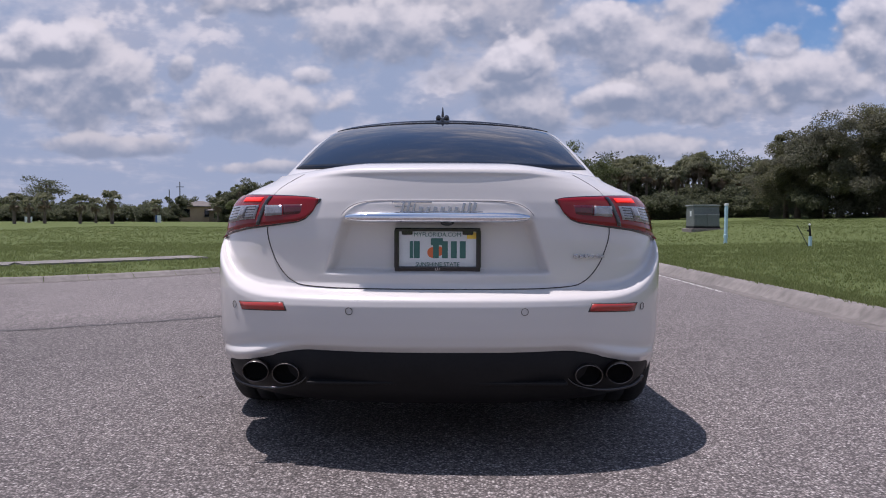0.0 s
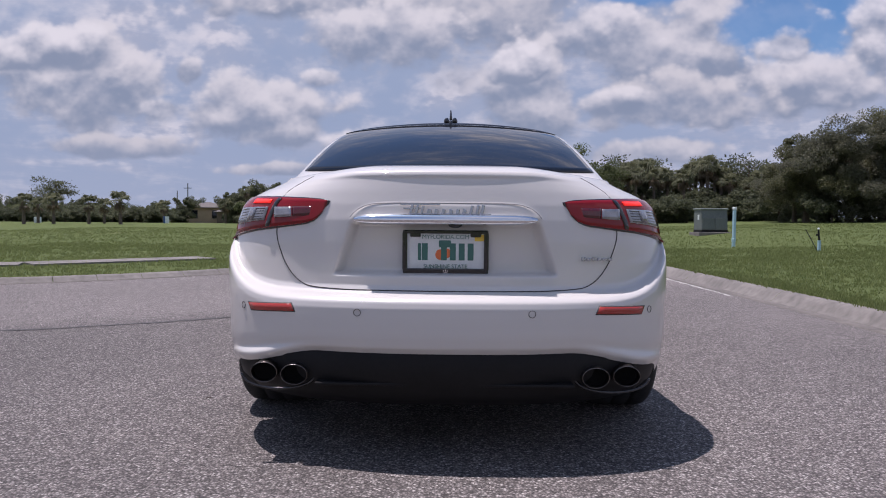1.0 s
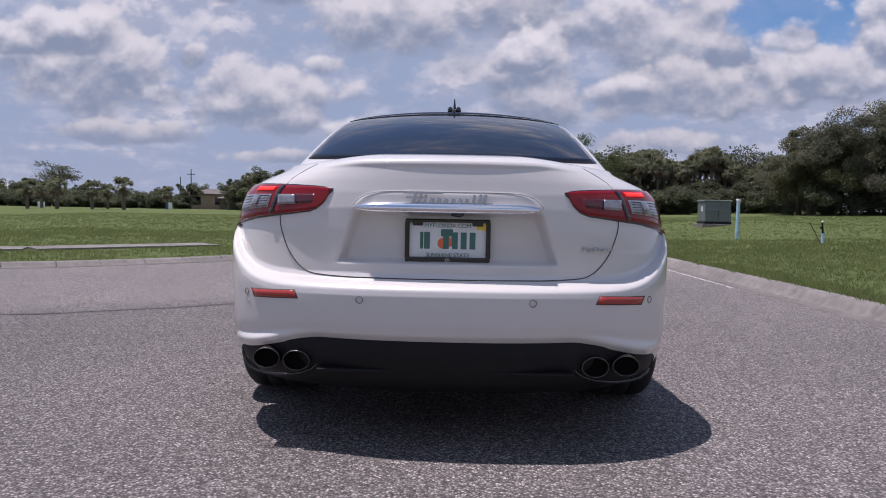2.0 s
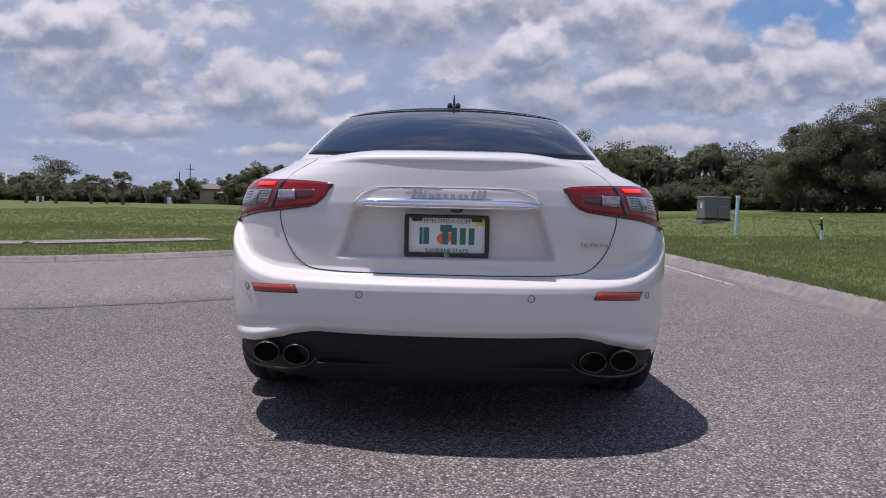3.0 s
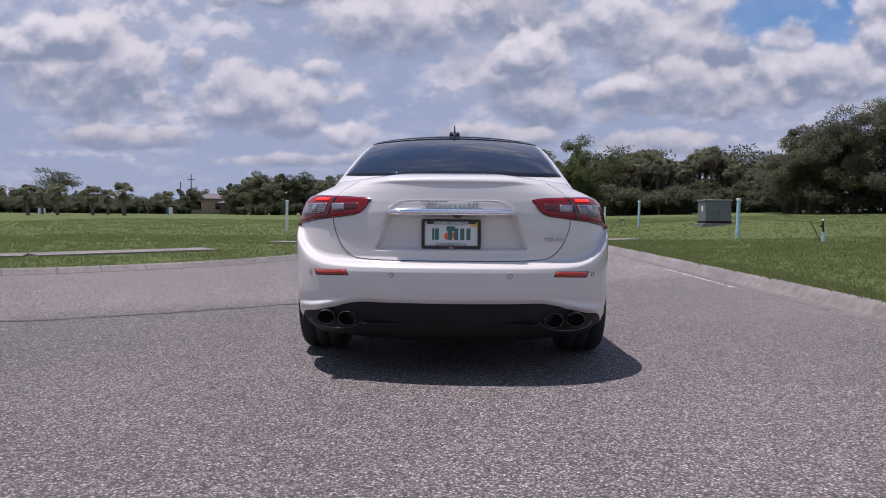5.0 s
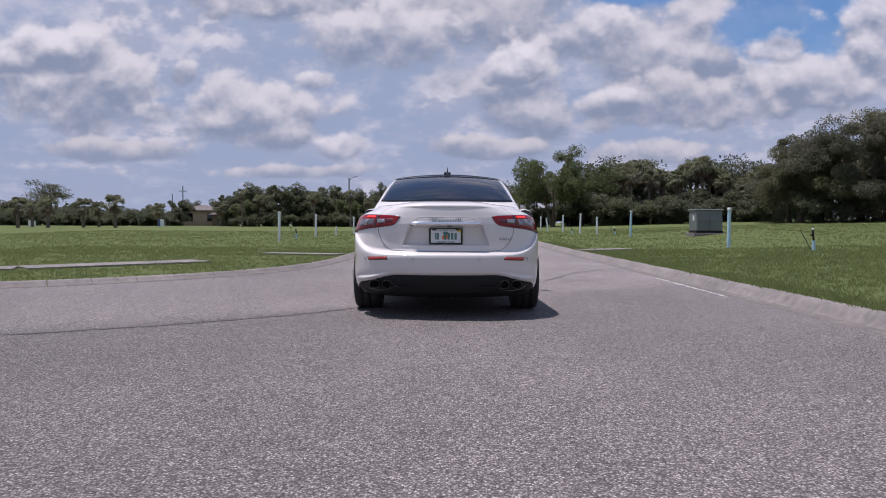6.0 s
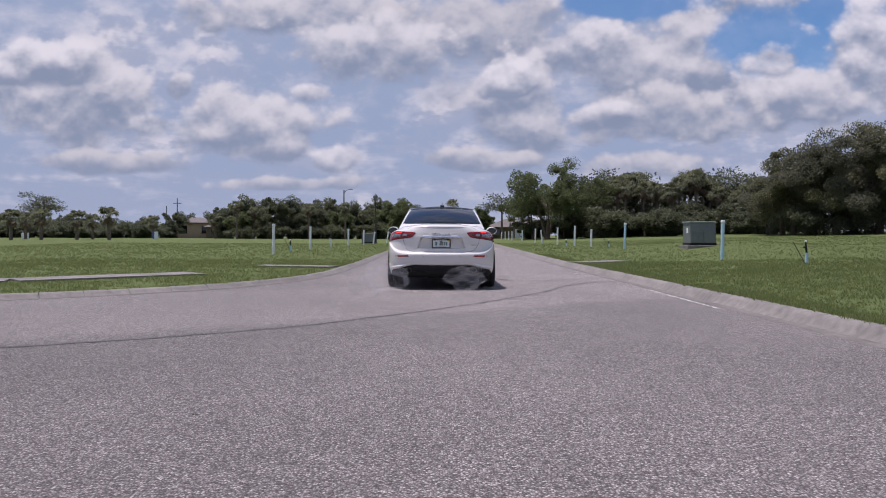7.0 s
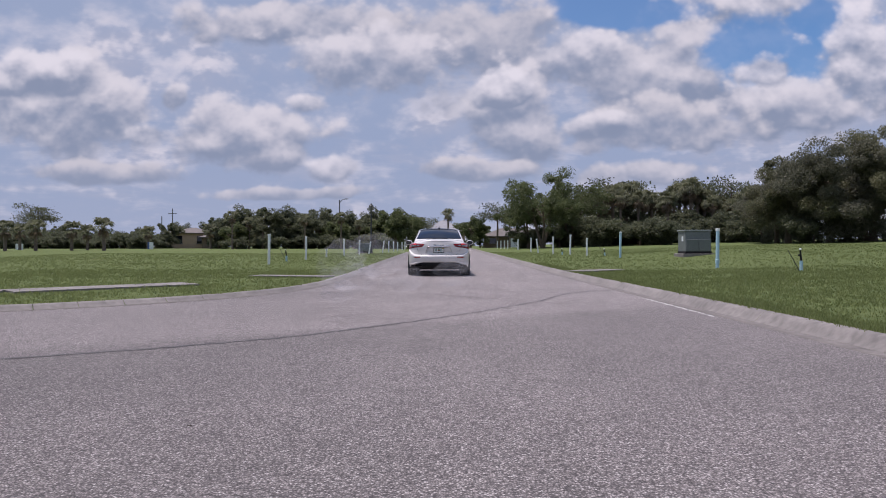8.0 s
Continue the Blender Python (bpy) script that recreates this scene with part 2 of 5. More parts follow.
def lawn():
    m = bpy.data.materials.new("lawn")
    t = nodes_of(m)
    N, L = t.nodes, t.links
    co, b, out = N.new("ShaderNodeTexCoord"), N.new("ShaderNodeBsdfPrincipled"), N.new("ShaderNodeOutputMaterial")
    ns = []
    for s, d in ((0.22, 6), (1.6, 6), (38.0, 5)):
        n = N.new("ShaderNodeTexNoise")
        n.inputs["Scale"].default_value, n.inputs["Detail"].default_value, n.inputs["Roughness"].default_value = s, d, 0.65
        L.new(co.outputs["Object"], n.inputs["Vector"])
        ns.append(n)
    r1, r2 = N.new("ShaderNodeValToRGB"), N.new("ShaderNodeValToRGB")
    r1.color_ramp.elements[0].position, r1.color_ramp.elements[0].color = 0.30, (0.064, 0.094, 0.028, 1)
    r1.color_ramp.elements[1].position, r1.color_ramp.elements[1].color = 0.66, (0.126, 0.155, 0.056, 1)
    r2.color_ramp.elements[0].position, r2.color_ramp.elements[0].color = 0.60, (0, 0, 0, 1)
    r2.color_ramp.elements[1].position, r2.color_ramp.elements[1].color = 0.78, (1, 1, 1, 1)
    mixn = N.new("ShaderNodeMath")
    mixn.operation = "MULTIPLY_ADD"
    L.new(ns[2].outputs[0], mixn.inputs[0])
    mixn.inputs[1].default_value = 0.55
    half = N.new("ShaderNodeMath")
    half.operation = "MULTIPLY"
    half.inputs[1].default_value = 0.48
    L.new(ns[1].outputs[0], half.inputs[0]), L.new(half.outputs[0], mixn.inputs[2])
    L.new(mixn.outputs[0], r1.inputs[0]), L.new(ns[0].outputs[0], r2.inputs[0])
    mx = N.new("ShaderNodeMix")
    mx.data_type = "RGBA"
    ff = N.new("ShaderNodeMath")
    ff.operation = "MULTIPLY"
    ff.inputs[1].default_value = 0.65
    L.new(r2.outputs[0], ff.inputs[0]), L.new(ff.outputs[0], mx.inputs[0])
    L.new(r1.outputs[0], mx.inputs[6])
    mx.inputs[7].default_value = (0.15, 0.13, 0.06, 1)
    L.new(mx.outputs[2], b.inputs["Base Color"])
    b.inputs["Roughness"].default_value, b.inputs["Specular IOR Level"].default_value = 0.9, 0.1
    bp = N.new("ShaderNodeBump")
    bp.inputs["Strength"].default_value, bp.inputs["Distance"].default_value = 0.8, 0.06
    L.new(ns[2].outputs[0], bp.inputs["Height"]), L.new(bp.outputs[0], b.inputs["Normal"])
    L.new(b.outputs[0], out.inputs[0])
    return m


ASPHALT, LAWN = asphalt(), lawn()
CONCRETE = material("concrete", (0.170, 0.156, 0.143), 0.85, vary=0.30, scale=1.2, bump=0.3, bump_scale=40)
# gutter tone, about a fifth darker than the kerb's concrete
GUTTER = material("dark_gutter", (0.135, 0.122, 0.112), 0.85, vary=0.30, scale=2.0, bump=0.3, bump_scale=60)
PALE_LINE = material("worn_pale_line", (0.40, 0.39, 0.37), 0.85, vary=0.3, scale=6)
CRACK = material("crack_filler", (0.045, 0.042, 0.042), 0.7, vary=0.3, scale=5)
WHITE_PAINT = material("car_white", (0.645, 0.622, 0.592), 0.28, coat=1.0)
BLACK_TRIM = material("black_plastic", (0.009, 0.0085, 0.009), 0.6, spec=0.25, vary=0.2, scale=8)
BLACK_GLOSS = material("black_gloss", (0.010, 0.010, 0.012), 0.10, coat=0.6)
DARK = material("dark_underside", (0.005, 0.005, 0.005), 0.95, spec=0.1, vary=0.3, scale=6)
TINTED = material("tinted_glass", (0.006, 0.008, 0.014), 0.02, spec=0.6, coat=0.25)
BADGE = material("badge_metal", (0.48, 0.50, 0.54), 0.2, metal=1.0)
CHROME = material("chrome", (0.80, 0.80, 0.82), 0.06, metal=1.0)
DULL_STEEL = material("exhaust_steel", (0.20, 0.18, 0.165), 0.30, metal=1.0)
RED_LENS = material("red_lens", (0.21, 0.005, 0.008), 0.05, coat=0.25, spec=0.35)
CLEAR_LENS = material("clear_lens", (0.27, 0.265, 0.28), 0.16, metal=0.6, coat=1.0, vary=0.35, scale=30)
MAROON = material("maroon_panel", (0.075, 0.006, 0.010), 0.15, coat=0.6, vary=0.3, scale=40)
LIT_LENS = material("lit_red_lens", (0.95, 0.03, 0.02), 0.2, glow=0.75)
RUBBER = material("tyre_rubber", (0.02, 0.02, 0.02), 0.8, vary=0.3, scale=9, bump=0.3, bump_scale=50)
RIM = material("rim_alloy", (0.25, 0.25, 0.26), 0.3, metal=1.0)
RED_REFLECTOR = material("red_reflector", (0.38, 0.035, 0.025), 0.18, coat=0.5)
SOFT_LINE = material("crease_shade", (0.30, 0.29, 0.29), 0.5)
GREY_LINE = material("gap_and_recess_shade", (0.055, 0.048, 0.045), 0.7)
PLATE_WHITE = material("plate_white", (0.72, 0.74, 0.72), 0.35, vary=0.05, scale=20)
PLATE_GREEN = material("plate_green", (0.05, 0.16, 0.13), 0.4)
PLATE_ORANGE = material("plate_orange", (0.75, 0.17, 0.05), 0.4)
PLATE_YELLOW = material("plate_yellow", (0.80, 0.55, 0.06), 0.4)
PVC_WHITE = material("pvc_white", (0.70, 0.74, 0.74), 0.4, vary=0.12, scale=5)
PVC_BLUE = material("pvc_blue", (0.38, 0.58, 0.66), 0.4, vary=0.12, scale=5)
METAL_GREEN = material("cabinet_green", (0.13, 0.15, 0.14), 0.5, vary=0.18, scale=2)
# cabinet green made lighter: sunlight on the lid, put into its colour
METAL_TOP_LIT = material("cabinet_lid_lit", (0.20, 0.23, 0.22), 0.5, vary=0.15, scale=2)
POLE_GREY = material("pole_grey", (0.16, 0.16, 0.15), 0.6, vary=0.15, scale=2)
POLE_DARK = material("pole_dark", (0.03, 0.035, 0.035), 0.5, vary=0.15, scale=2)
BARK = material("bark", (0.11, 0.085, 0.06), 0.9, vary=0.35, scale=3, bump=0.6, bump_scale=12)
PALM_BARK = material("palm_bark", (0.15, 0.12, 0.09), 0.9, vary=0.4, scale=4, bump=0.6, bump_scale=14)
STUCCO = material("tan_stucco", (0.42, 0.31, 0.22), 0.9, vary=0.1, scale=1)
ROOF = material("roof_shingle", (0.13, 0.115, 0.105), 0.9, vary=0.25, scale=2)
ROOF_GREY = material("roof_grey", (0.22, 0.22, 0.23), 0.8, vary=0.2, scale=2)
WALL_BROWN = material("brown_wall", (0.16, 0.12, 0.09), 0.9, vary=0.2, scale=1)
LEAF_DARK = leafy("leaf_dark", (0.068, 0.080, 0.050), (0.159, 0.172, 0.097), 0.5)
LEAF_MID = leafy("leaf_mid", (0.075, 0.098, 0.042), (0.165, 0.190, 0.085), 0.5)
LEAF_OLIVE = leafy("leaf_olive", (0.094, 0.101, 0.059), (0.212, 0.210, 0.118), 0.45)
LEAF_OAK = leafy("leaf_oak", (0.092, 0.098, 0.070), (0.180, 0.180, 0.125), 0.55)
LEAF_PALM = leafy("leaf_palm", (0.088, 0.100, 0.057), (0.201, 0.206, 0.116), 0.5)
DEAD_PALM = leafy("leaf_dry", (0.1, 0.075, 0.045), (0.2, 0.155, 0.1), 0.35)
GRASS = leafy("grass_blade", (0.124, 0.160, 0.050), (0.25, 0.282, 0.112), 0.5)
DRY_LEAF = material("dry_leaf", (0.055, 0.04, 0.03), 0.8, vary=0.3, scale=30)


# ---- mesh helpers ----
def mesh_of(name, verts, faces, mat, smooth=False):
    me = bpy.data.meshes.new(name)
    me.from_pydata([tuple(v) for v in verts], [], faces)
    me.materials.append(mat)
    if smooth:
        me.polygons.foreach_set("use_smooth", [True] * len(me.polygons))
    me.update()
    return me


def thing(name, label, category, at=(0, 0, 0), rz=0.0, group="", kind=""):
    ob = new(name)
    ob.empty_display_size = 0.2
    ob.matrix_world = pose(*at, 0, 0, rz)
    return tagged(ob, label, category, group, kind)


def part(name, bm, mat, parent=None, label="", smooth=False):
    """Links a bmesh (or a ready mesh) as one mesh object under a thing or a part."""
    if isinstance(bm, bmesh.types.BMesh):
        me = bpy.data.meshes.new(name)
        bmesh.ops.recalc_face_normals(bm, faces=bm.faces)
        bm.to_mesh(me)
        bm.free()
        me.materials.append(mat)
    else:
        me = bm
    if smooth:
        me.polygons.foreach_set("use_smooth", [True] * len(me.polygons))
    ob = new(name, me)
    if parent:
        ob.parent = parent
    return tagged(ob, label)


def box(bm, x0, x1, y0, y1, z0, z1, bevel=0.0, m=None):
    r = bmesh.ops.create_cube(bm, size=1, matrix=(m or Matrix()) @ Matrix.LocRotScale(((x0 + x1) / 2, (y0 + y1) / 2, (z0 + z1) / 2), None, (abs(x1 - x0), abs(y1 - y0), abs(z1 - z0))))
    if bevel:
        es = {e for v in r["verts"] for e in v.link_edges}
        bmesh.ops.bevel(bm, geom=list(es), offset=bevel, segments=2, affect="EDGES", profile=0.5)
    return bm


def tube(bm, path, radii, n=10, cap=True):
    """A tapered tube through points."""
    rings, prev = [], None
    for i, p in enumerate(path):
        p = Vector(p)
        a, b = Vector(path[max(i - 1, 0)]), Vector(path[min(i + 1, len(path) - 1)])
        d = (b - a).normalized()
        side = d.orthogonal().normalized() if prev is None else (prev - d * prev.dot(d)).normalized()
        prev = side
        up = d.cross(side)
        rings.append([bm.verts.new(p + radii[i] * (math.cos(q) * side + math.sin(q) * up)) for q in (2 * math.pi * k / n for k in range(n))])
    for r0, r1 in zip(rings, rings[1:]):
        for k in range(n):
            bm.faces.new((r0[k], r0[(k + 1) % n], r1[(k + 1) % n], r1[k]))
    if cap:
        bm.faces.new(rings[0][::-1]), bm.faces.new(rings[-1])
    return bm


def lerp_table(t, xs, ys):
    return float(np.interp(t, xs, ys))


def smooth(a, b, x):
    q = min(max((x - a) / (b - a), 0.0), 1.0)
    return q * q * (3 - 2 * q)


# ---- the ground ----
EDGE_X = 3.85                                   # grass edge of the straight kerb
LEFT = [(-3.35, 95), (-3.30, 60), (-3.10, 32), (-2.90, 19), (-2.90, 16.2), (-3.15, 13.8), (-3.75, 12.1), (-4.5, 10.95),
        (-5.4, 10.05), (-6.4, 9.35), (-8.2, 8.45), (-11, 7.5), (-16, 6.7), (-30, 6.0), (-60, 5.6)]


def spline(pts, n):
    out = []
    for i in range(len(pts) - 1):
        p0, p1, p2, p3 = (np.array(pts[min(max(i + k, 0), len(pts) - 1)], float) for k in (-1, 0, 1, 2))
        for j in range(n):
            q = j / n
            out.append(0.5 * (2 * p1 + (p2 - p0) * q + (2 * p0 - 5 * p1 + 4 * p2 - p3) * q * q + (3 * p1 - p0 - 3 * p2 + p3) * q ** 3))
    out.append(np.array(pts[-1], float))
    return np.array(out)


LEFT_LINE = spline(LEFT, 8)


def left_x(y):
    return float(np.interp(y, LEFT_LINE[::-1, 1], LEFT_LINE[::-1, 0]))


def road_z(y):
    q = min(max(y - 20.0, 0.0), 75.0)
    return 0.0085 * q * q / (q + 6.0)


def lot_z(x, y):
    z = road_z(y) + 0.115
    if x > 0:
        z += 0.032 * min(max(x - 7.5, 0), 40) * min(max((y - 8) / 24, 0), 1)
        z += 0.40 * math.exp(-(x - 13.5) ** 2 / 12 - (y - 33) ** 2 / 70)
    else:
        z -= 0.045 + 0.08 * smooth(20, 80, y)
    return z + 0.03 * noise.noise((x * 0.12, y * 0.12, 0)) * smooth(0, 3, abs(x) - 4)


def is_road(x, y):
    return left_x(y) < x < EDGE_X and y < 95 if y > 5.6 else (-60 < x < EDGE_X and y > -22)


def axis(*spans):
    out = []
    for a, b, s in spans:
        out += list(np.arange(a, b - 1e-6, s))
    return out + [spans[-1][1]]


def build_ground():
    xs = axis((-900, -200, 100), (-200, -60, 10), (-60, -14, 2), (-14, -2.2, 0.14), (-2.2, 3.4, 0.8), (3.4, 4.4, 0.1), (4.4, 16, 0.4), (16, 60, 2), (60, 200, 10), (200, 900, 100))
    ys = axis((-300, -60, 40), (-60, 4, 4), (4, 24, 0.16), (24, 40, 0.8), (40, 110, 2), (110, 200, 10), (200, 1500, 100))
    verts, faces = [], []
    for y in ys:
        for x in xs:
            inside = is_road(x, y)
            verts.append((x, y, road_z(y) - 0.07 if inside else lot_z(x, y)))
    w = len(xs)
    for j in range(len(ys) - 1):
        for i in range(w - 1):
            faces.append((j * w + i, j * w + i + 1, (j + 1) * w + i + 1, (j + 1) * w + i))
    g = new("ground", mesh_of("ground", verts, faces, LAWN, True))
    tagged(g, "mown green grass lots with pale worn patches", "grass", kind="structure")


def build_road():
    ys = axis((-22, 4, 2), (4, 20, 0.2), (20, 95, 1.5))
    verts, faces, n = [], [], 24
    for y in ys:
        x0 = max(left_x(y) if y > 5.6 else -60, -60) + 0.22
        for k in range(n + 1):
            x = x0 + (EDGE_X - 0.22 - x0) * k / n
            verts.append((x, y, road_z(y)))
    for j in range(len(ys) - 1):
        for k in range(n):
            a = j * (n + 1) + k
            faces.append((a, a + 1, a + n + 2, a + n + 1))
    r = new("road", mesh_of("road", verts, faces, ASPHALT))
    tagged(r, "coarse grey asphalt road, paler where older, with a dark crack", "road", kind="structure")


def sweep(name, line, profile, mat, side):
    """A kerb: profile (offset from the grass edge into the road, height) along a plan line."""
    verts, faces, n = [], [], len(profile)
    for i, p in enumerate(line):
        a, b = line[max(i - 1, 0)], line[min(i + 1, len(line) - 1)]
        d = np.array(b) - np.array(a)
        d = d / np.linalg.norm(d)
        nrm = np.array((d[1], -d[0])) * side
        for o, h in profile:
            q = np.array(p) + nrm * o
            verts.append((q[0], q[1], road_z(p[1]) + h + 0.003 * noise.noise((q[0] * 2, q[1] * 2, 3))))
    for i in range(len(line) - 1):
        for k in range(n - 1):
            faces.append((i * n + k, i * n + k + 1, (i + 1) * n + k + 1, (i + 1) * n + k))
    return mesh_of(name, verts, faces, mat, True)


KERB = [(-0.08, -0.05), (-0.07, 0.115), (0.0, 0.135), (0.08, 0.125), (0.125, 0.088), (0.17, 0.036), (0.21, 0.014)]
PAN = [(0.208, 0.013), (0.25, 0.009), (0.33, 0.006), (0.335, -0.04)]       # the flat gutter at the kerb's foot

LOW_KERB = [(o * 0.75, h * 0.6 if h > 0.02 else h) for o, h in KERB]
LOW_PAN = [(o * 0.75, h) for o, h in PAN]      # worn lower along the side road


def build_kerbs():
    step = 3.0
    right = [(EDGE_X, y) for y in np.arange(-22, 95.1, 0.75)]
    left = [p for p in LEFT_LINE]
    # poured in lengths with open joints
    for line, side, label in ((right, -1, "x"), (left, -1, "y")):
        owner = thing("kerb", "low rolled concrete kerb and gutter, weathered grey-tan", "kerb", kind="structure")
        per = 4
        for i in range(0, len(line) - 1, per):
            seg = [np.array(p, float) for p in line[i:i + per + 1]]
            if len(seg) < 2:
                continue
            d0, d1 = seg[1] - seg[0], seg[-2] - seg[-1]
            seg[0] = seg[0] + d0 / np.linalg.norm(d0) * 0.003
            seg[-1] = seg[-1] + d1 / np.linalg.norm(d1) * 0.003
            part("kerb_stone", sweep("kerb_stone", seg, KERB if label == "x" else LOW_KERB, CONCRETE, side), CONCRETE, owner)
            part("gutter", sweep("gutter", seg, PAN if label == "x" else LOW_PAN, GUTTER, side), GUTTER, owner, "flat gutter, darker than the kerb")


build_ground()
build_road()
build_kerbs()


# ---- the car: local y runs forward from the tail, x to its right, z up from the road ----
AXLE_R, AXLE_F, TYRE_R, TRACK = 1.02, 4.02, 0.345, 0.825
#        height, tail offset, half width
RING = [(0.41, 0.040, 0.915), (0.44, 0.014, 0.938), (0.48, 0.004, 0.950), (0.54, 0.000, 0.957), (0.585, 0.000, 0.960), (0.608, 0.005, 0.961),
        (0.622, 0.022, 0.961), (0.632, 0.050, 0.961), (0.640, 0.080, 0.960), (0.66, 0.091, 0.959), (0.74, 0.093, 0.957), (0.82, 0.092, 0.950),
        (0.90, 0.092, 0.934), (0.96, 0.099, 0.908), (1.01, 0.108, 0.866), (1.04, 0.114, 0.822), (1.065, 0.118, 0.775), (1.080, 0.126, 0.745), (1.088, 0.142, 0.730)]
RZ, RY0, RW = (np.array(c) for c in zip(*RING))
RW = RW * 0.966
NOSE, EXP, CORNER = 4.97, 2.5, 0.62


def arch(y):
    z = 0.235
    for a in (AXLE_R, AXLE_F):
        d = abs(y - a)
        if d < 0.385:
            z = max(z, 0.34 + math.sqrt(0.385 ** 2 - d * d) * 0.98)
    return z


def hem(y, x):
    """Lower edge of the white bodywork."""
    rear = 0.413 - 0.078 * smooth(0.45, 0.90, abs(x))
    return max(rear * (1 - smooth(0.30, 0.60, y)) + 0.235 * smooth(0.30, 0.60, y), arch(y))


def height(y):
    """How high the shoulder stands, as a share of that at the tail."""
    return lerp_table(y, (0, 0.8, 2.0, 3.4, 4.2, 4.7, 4.97), (1.0, 1.0, 0.955, 0.955, 0.90, 0.79, 0.66))


def plan(a, z):
    """A point of the half outline at level z: a 0..1 tail centre to rear corner, 1..2 side, 2..3 front corner to nose centre."""
    # the bumper's crease climbs towards the lamps at the corners
    climb = 0.21 * min(max((a - 0.35) / 0.65, 0.0), 1.0) ** 6 * smooth(0.47, 0.60, z)
    y0, w = float(np.interp(z - climb, RZ, RY0)), float(np.interp(z, RZ, RW))
    if a <= 1:
        x = w * a
        y = y0 + CORNER * (1 - (1 - min(a, 1) ** EXP) ** (1 / EXP))
        return x, y
    if a <= 2:
        q = a - 1
        y = y0 + CORNER + (NOSE - 0.9 - y0 - CORNER) * q
        waist = 1 - 0.025 * math.sin(math.pi * q) + 0.004 * math.sin(2 * math.pi * q)
        return w * waist, y
    q = math.radians(90 * (a - 2))
    return w * math.cos(q) ** (2 / 2.6), NOSE - 0.9 + 0.9 * math.sin(q) ** (2 / 2.2) - (0.05 if z < 0.45 else 0.0)


def pocket(x, z):
    """How far the number-plate recess goes in, and the raised brow over it stands out."""
    ax = abs(x)
    top = 0.893
    half = 0.350 + 0.072 * min(max((top - z) / 0.2, 0), 1)
    d = 0.058 * (1 - smooth(half - 0.034, half, ax)) * smooth(0.694, 0.712, z) * (1 - smooth(top - 0.012, top, z))
    brow = 0.962 - 0.065 * max(ax / 0.36, 0) ** 9
    d -= 0.005 * (1 - smooth(0.335, 0.358, ax)) * smooth(top, top + 0.01, z) * (1 - smooth(brow - 0.008, brow + 0.004, z))
    return d


def skin(a, z, off=0.0):
    """A point of the bodywork, pushed out by off."""
    x, y = plan(a, z)
    zz = z
    if a > 1:
        zz = 0.41 + (z - 0.41) * (height(y) - 0.41 / 1.088) / (1 - 0.41 / 1.088)
    if off:
        x1, y1 = plan(max(a - 0.01, 0), z)
        x2, y2 = plan(min(a + 0.01, 3), z)
        n = Vector((y2 - y1, -(x2 - x1), 0))
        n = n.normalized() if n.length > 0 else Vector((0, -1, 0))
        x, y = x + n.x * off, y + n.y * off
    if a < 0.6:
        y += pocket(x, z)
    if z < 0.47 and a < 1.2:                   # flared ledge at the bumper's lower corners
        y -= 0.040 * (1 - smooth(0.426, 0.458, z)) * smooth(0.50, 0.85, a) * (1 - smooth(0.95, 1.2, a))
    if z > 1.03 and a < 0.75:                  # the boot lid's edge kicks out into a lip
        y -= 0.007 * smooth(1.050, 1.074, z) * (1 - smooth(0.42, 0.68, a))
    # the shoulders fall away beside the boot lid
    zz -= 0.030 * smooth(0.42, 0.95, min(a, 1.0)) * smooth(0.95, 1.088, z) * (1 - smooth(2.6, 3.6, y))
    return Vector((x, y, zz))


def loft(rings, mat, name, close=False, flip=False):
    verts = [p for r in rings for p in r]
    n, faces = len(rings[0]), []
    for j in range(len(rings) - 1):
        for i in range(n if close else n - 1):
            a, b = j * n + i, j * n + (i + 1) % n
            f = (a, b, b + n, a + n)
            faces.append(f[::-1] if flip else f)
    return mesh_of(name, verts, faces, mat, True)


HALF = list(np.linspace(0, 0.62, 100)) + list(np.linspace(0.63, 1.0, 40)) + list(np.linspace(1.02, 1.98, 70)) + list(np.linspace(2.0, 3.0, 26))
LEVELS = sorted(set(list(np.linspace(0.41, 0.47, 12)) + list(np.linspace(0.48, 0.58, 6)) + list(np.linspace(0.585, 0.72, 28)) + list(np.linspace(0.725, 0.87, 22)) + list(np.linspace(0.88, 0.97, 16)) + list(np.linspace(0.975, 1.03, 6)) + list(np.linspace(1.036, 1.088, 14))))


def ring_at(z):
    pts = []
    for s, seq in ((1, HALF), (-1, HALF[-2:0:-1])):
        for a in seq:
            p = skin(a, z)
            h = hem(p.y, p.x)
            if p.z < 0.80:                     # the lower edge follows the hem and the wheel arches
                p.z = h + (p.z - 0.41) / (0.80 - 0.41) * (0.80 - h) if h > 0.413 or p.z < 0.60 else p.z
                if h <= 0.413 and z < 0.60:
                    p.z = h + (z - 0.41) / 0.19 * (0.60 - h) if p.y < 0.7 else p.z
            pts.append(Vector((s * p.x, p.y, p.z)))
    return pts


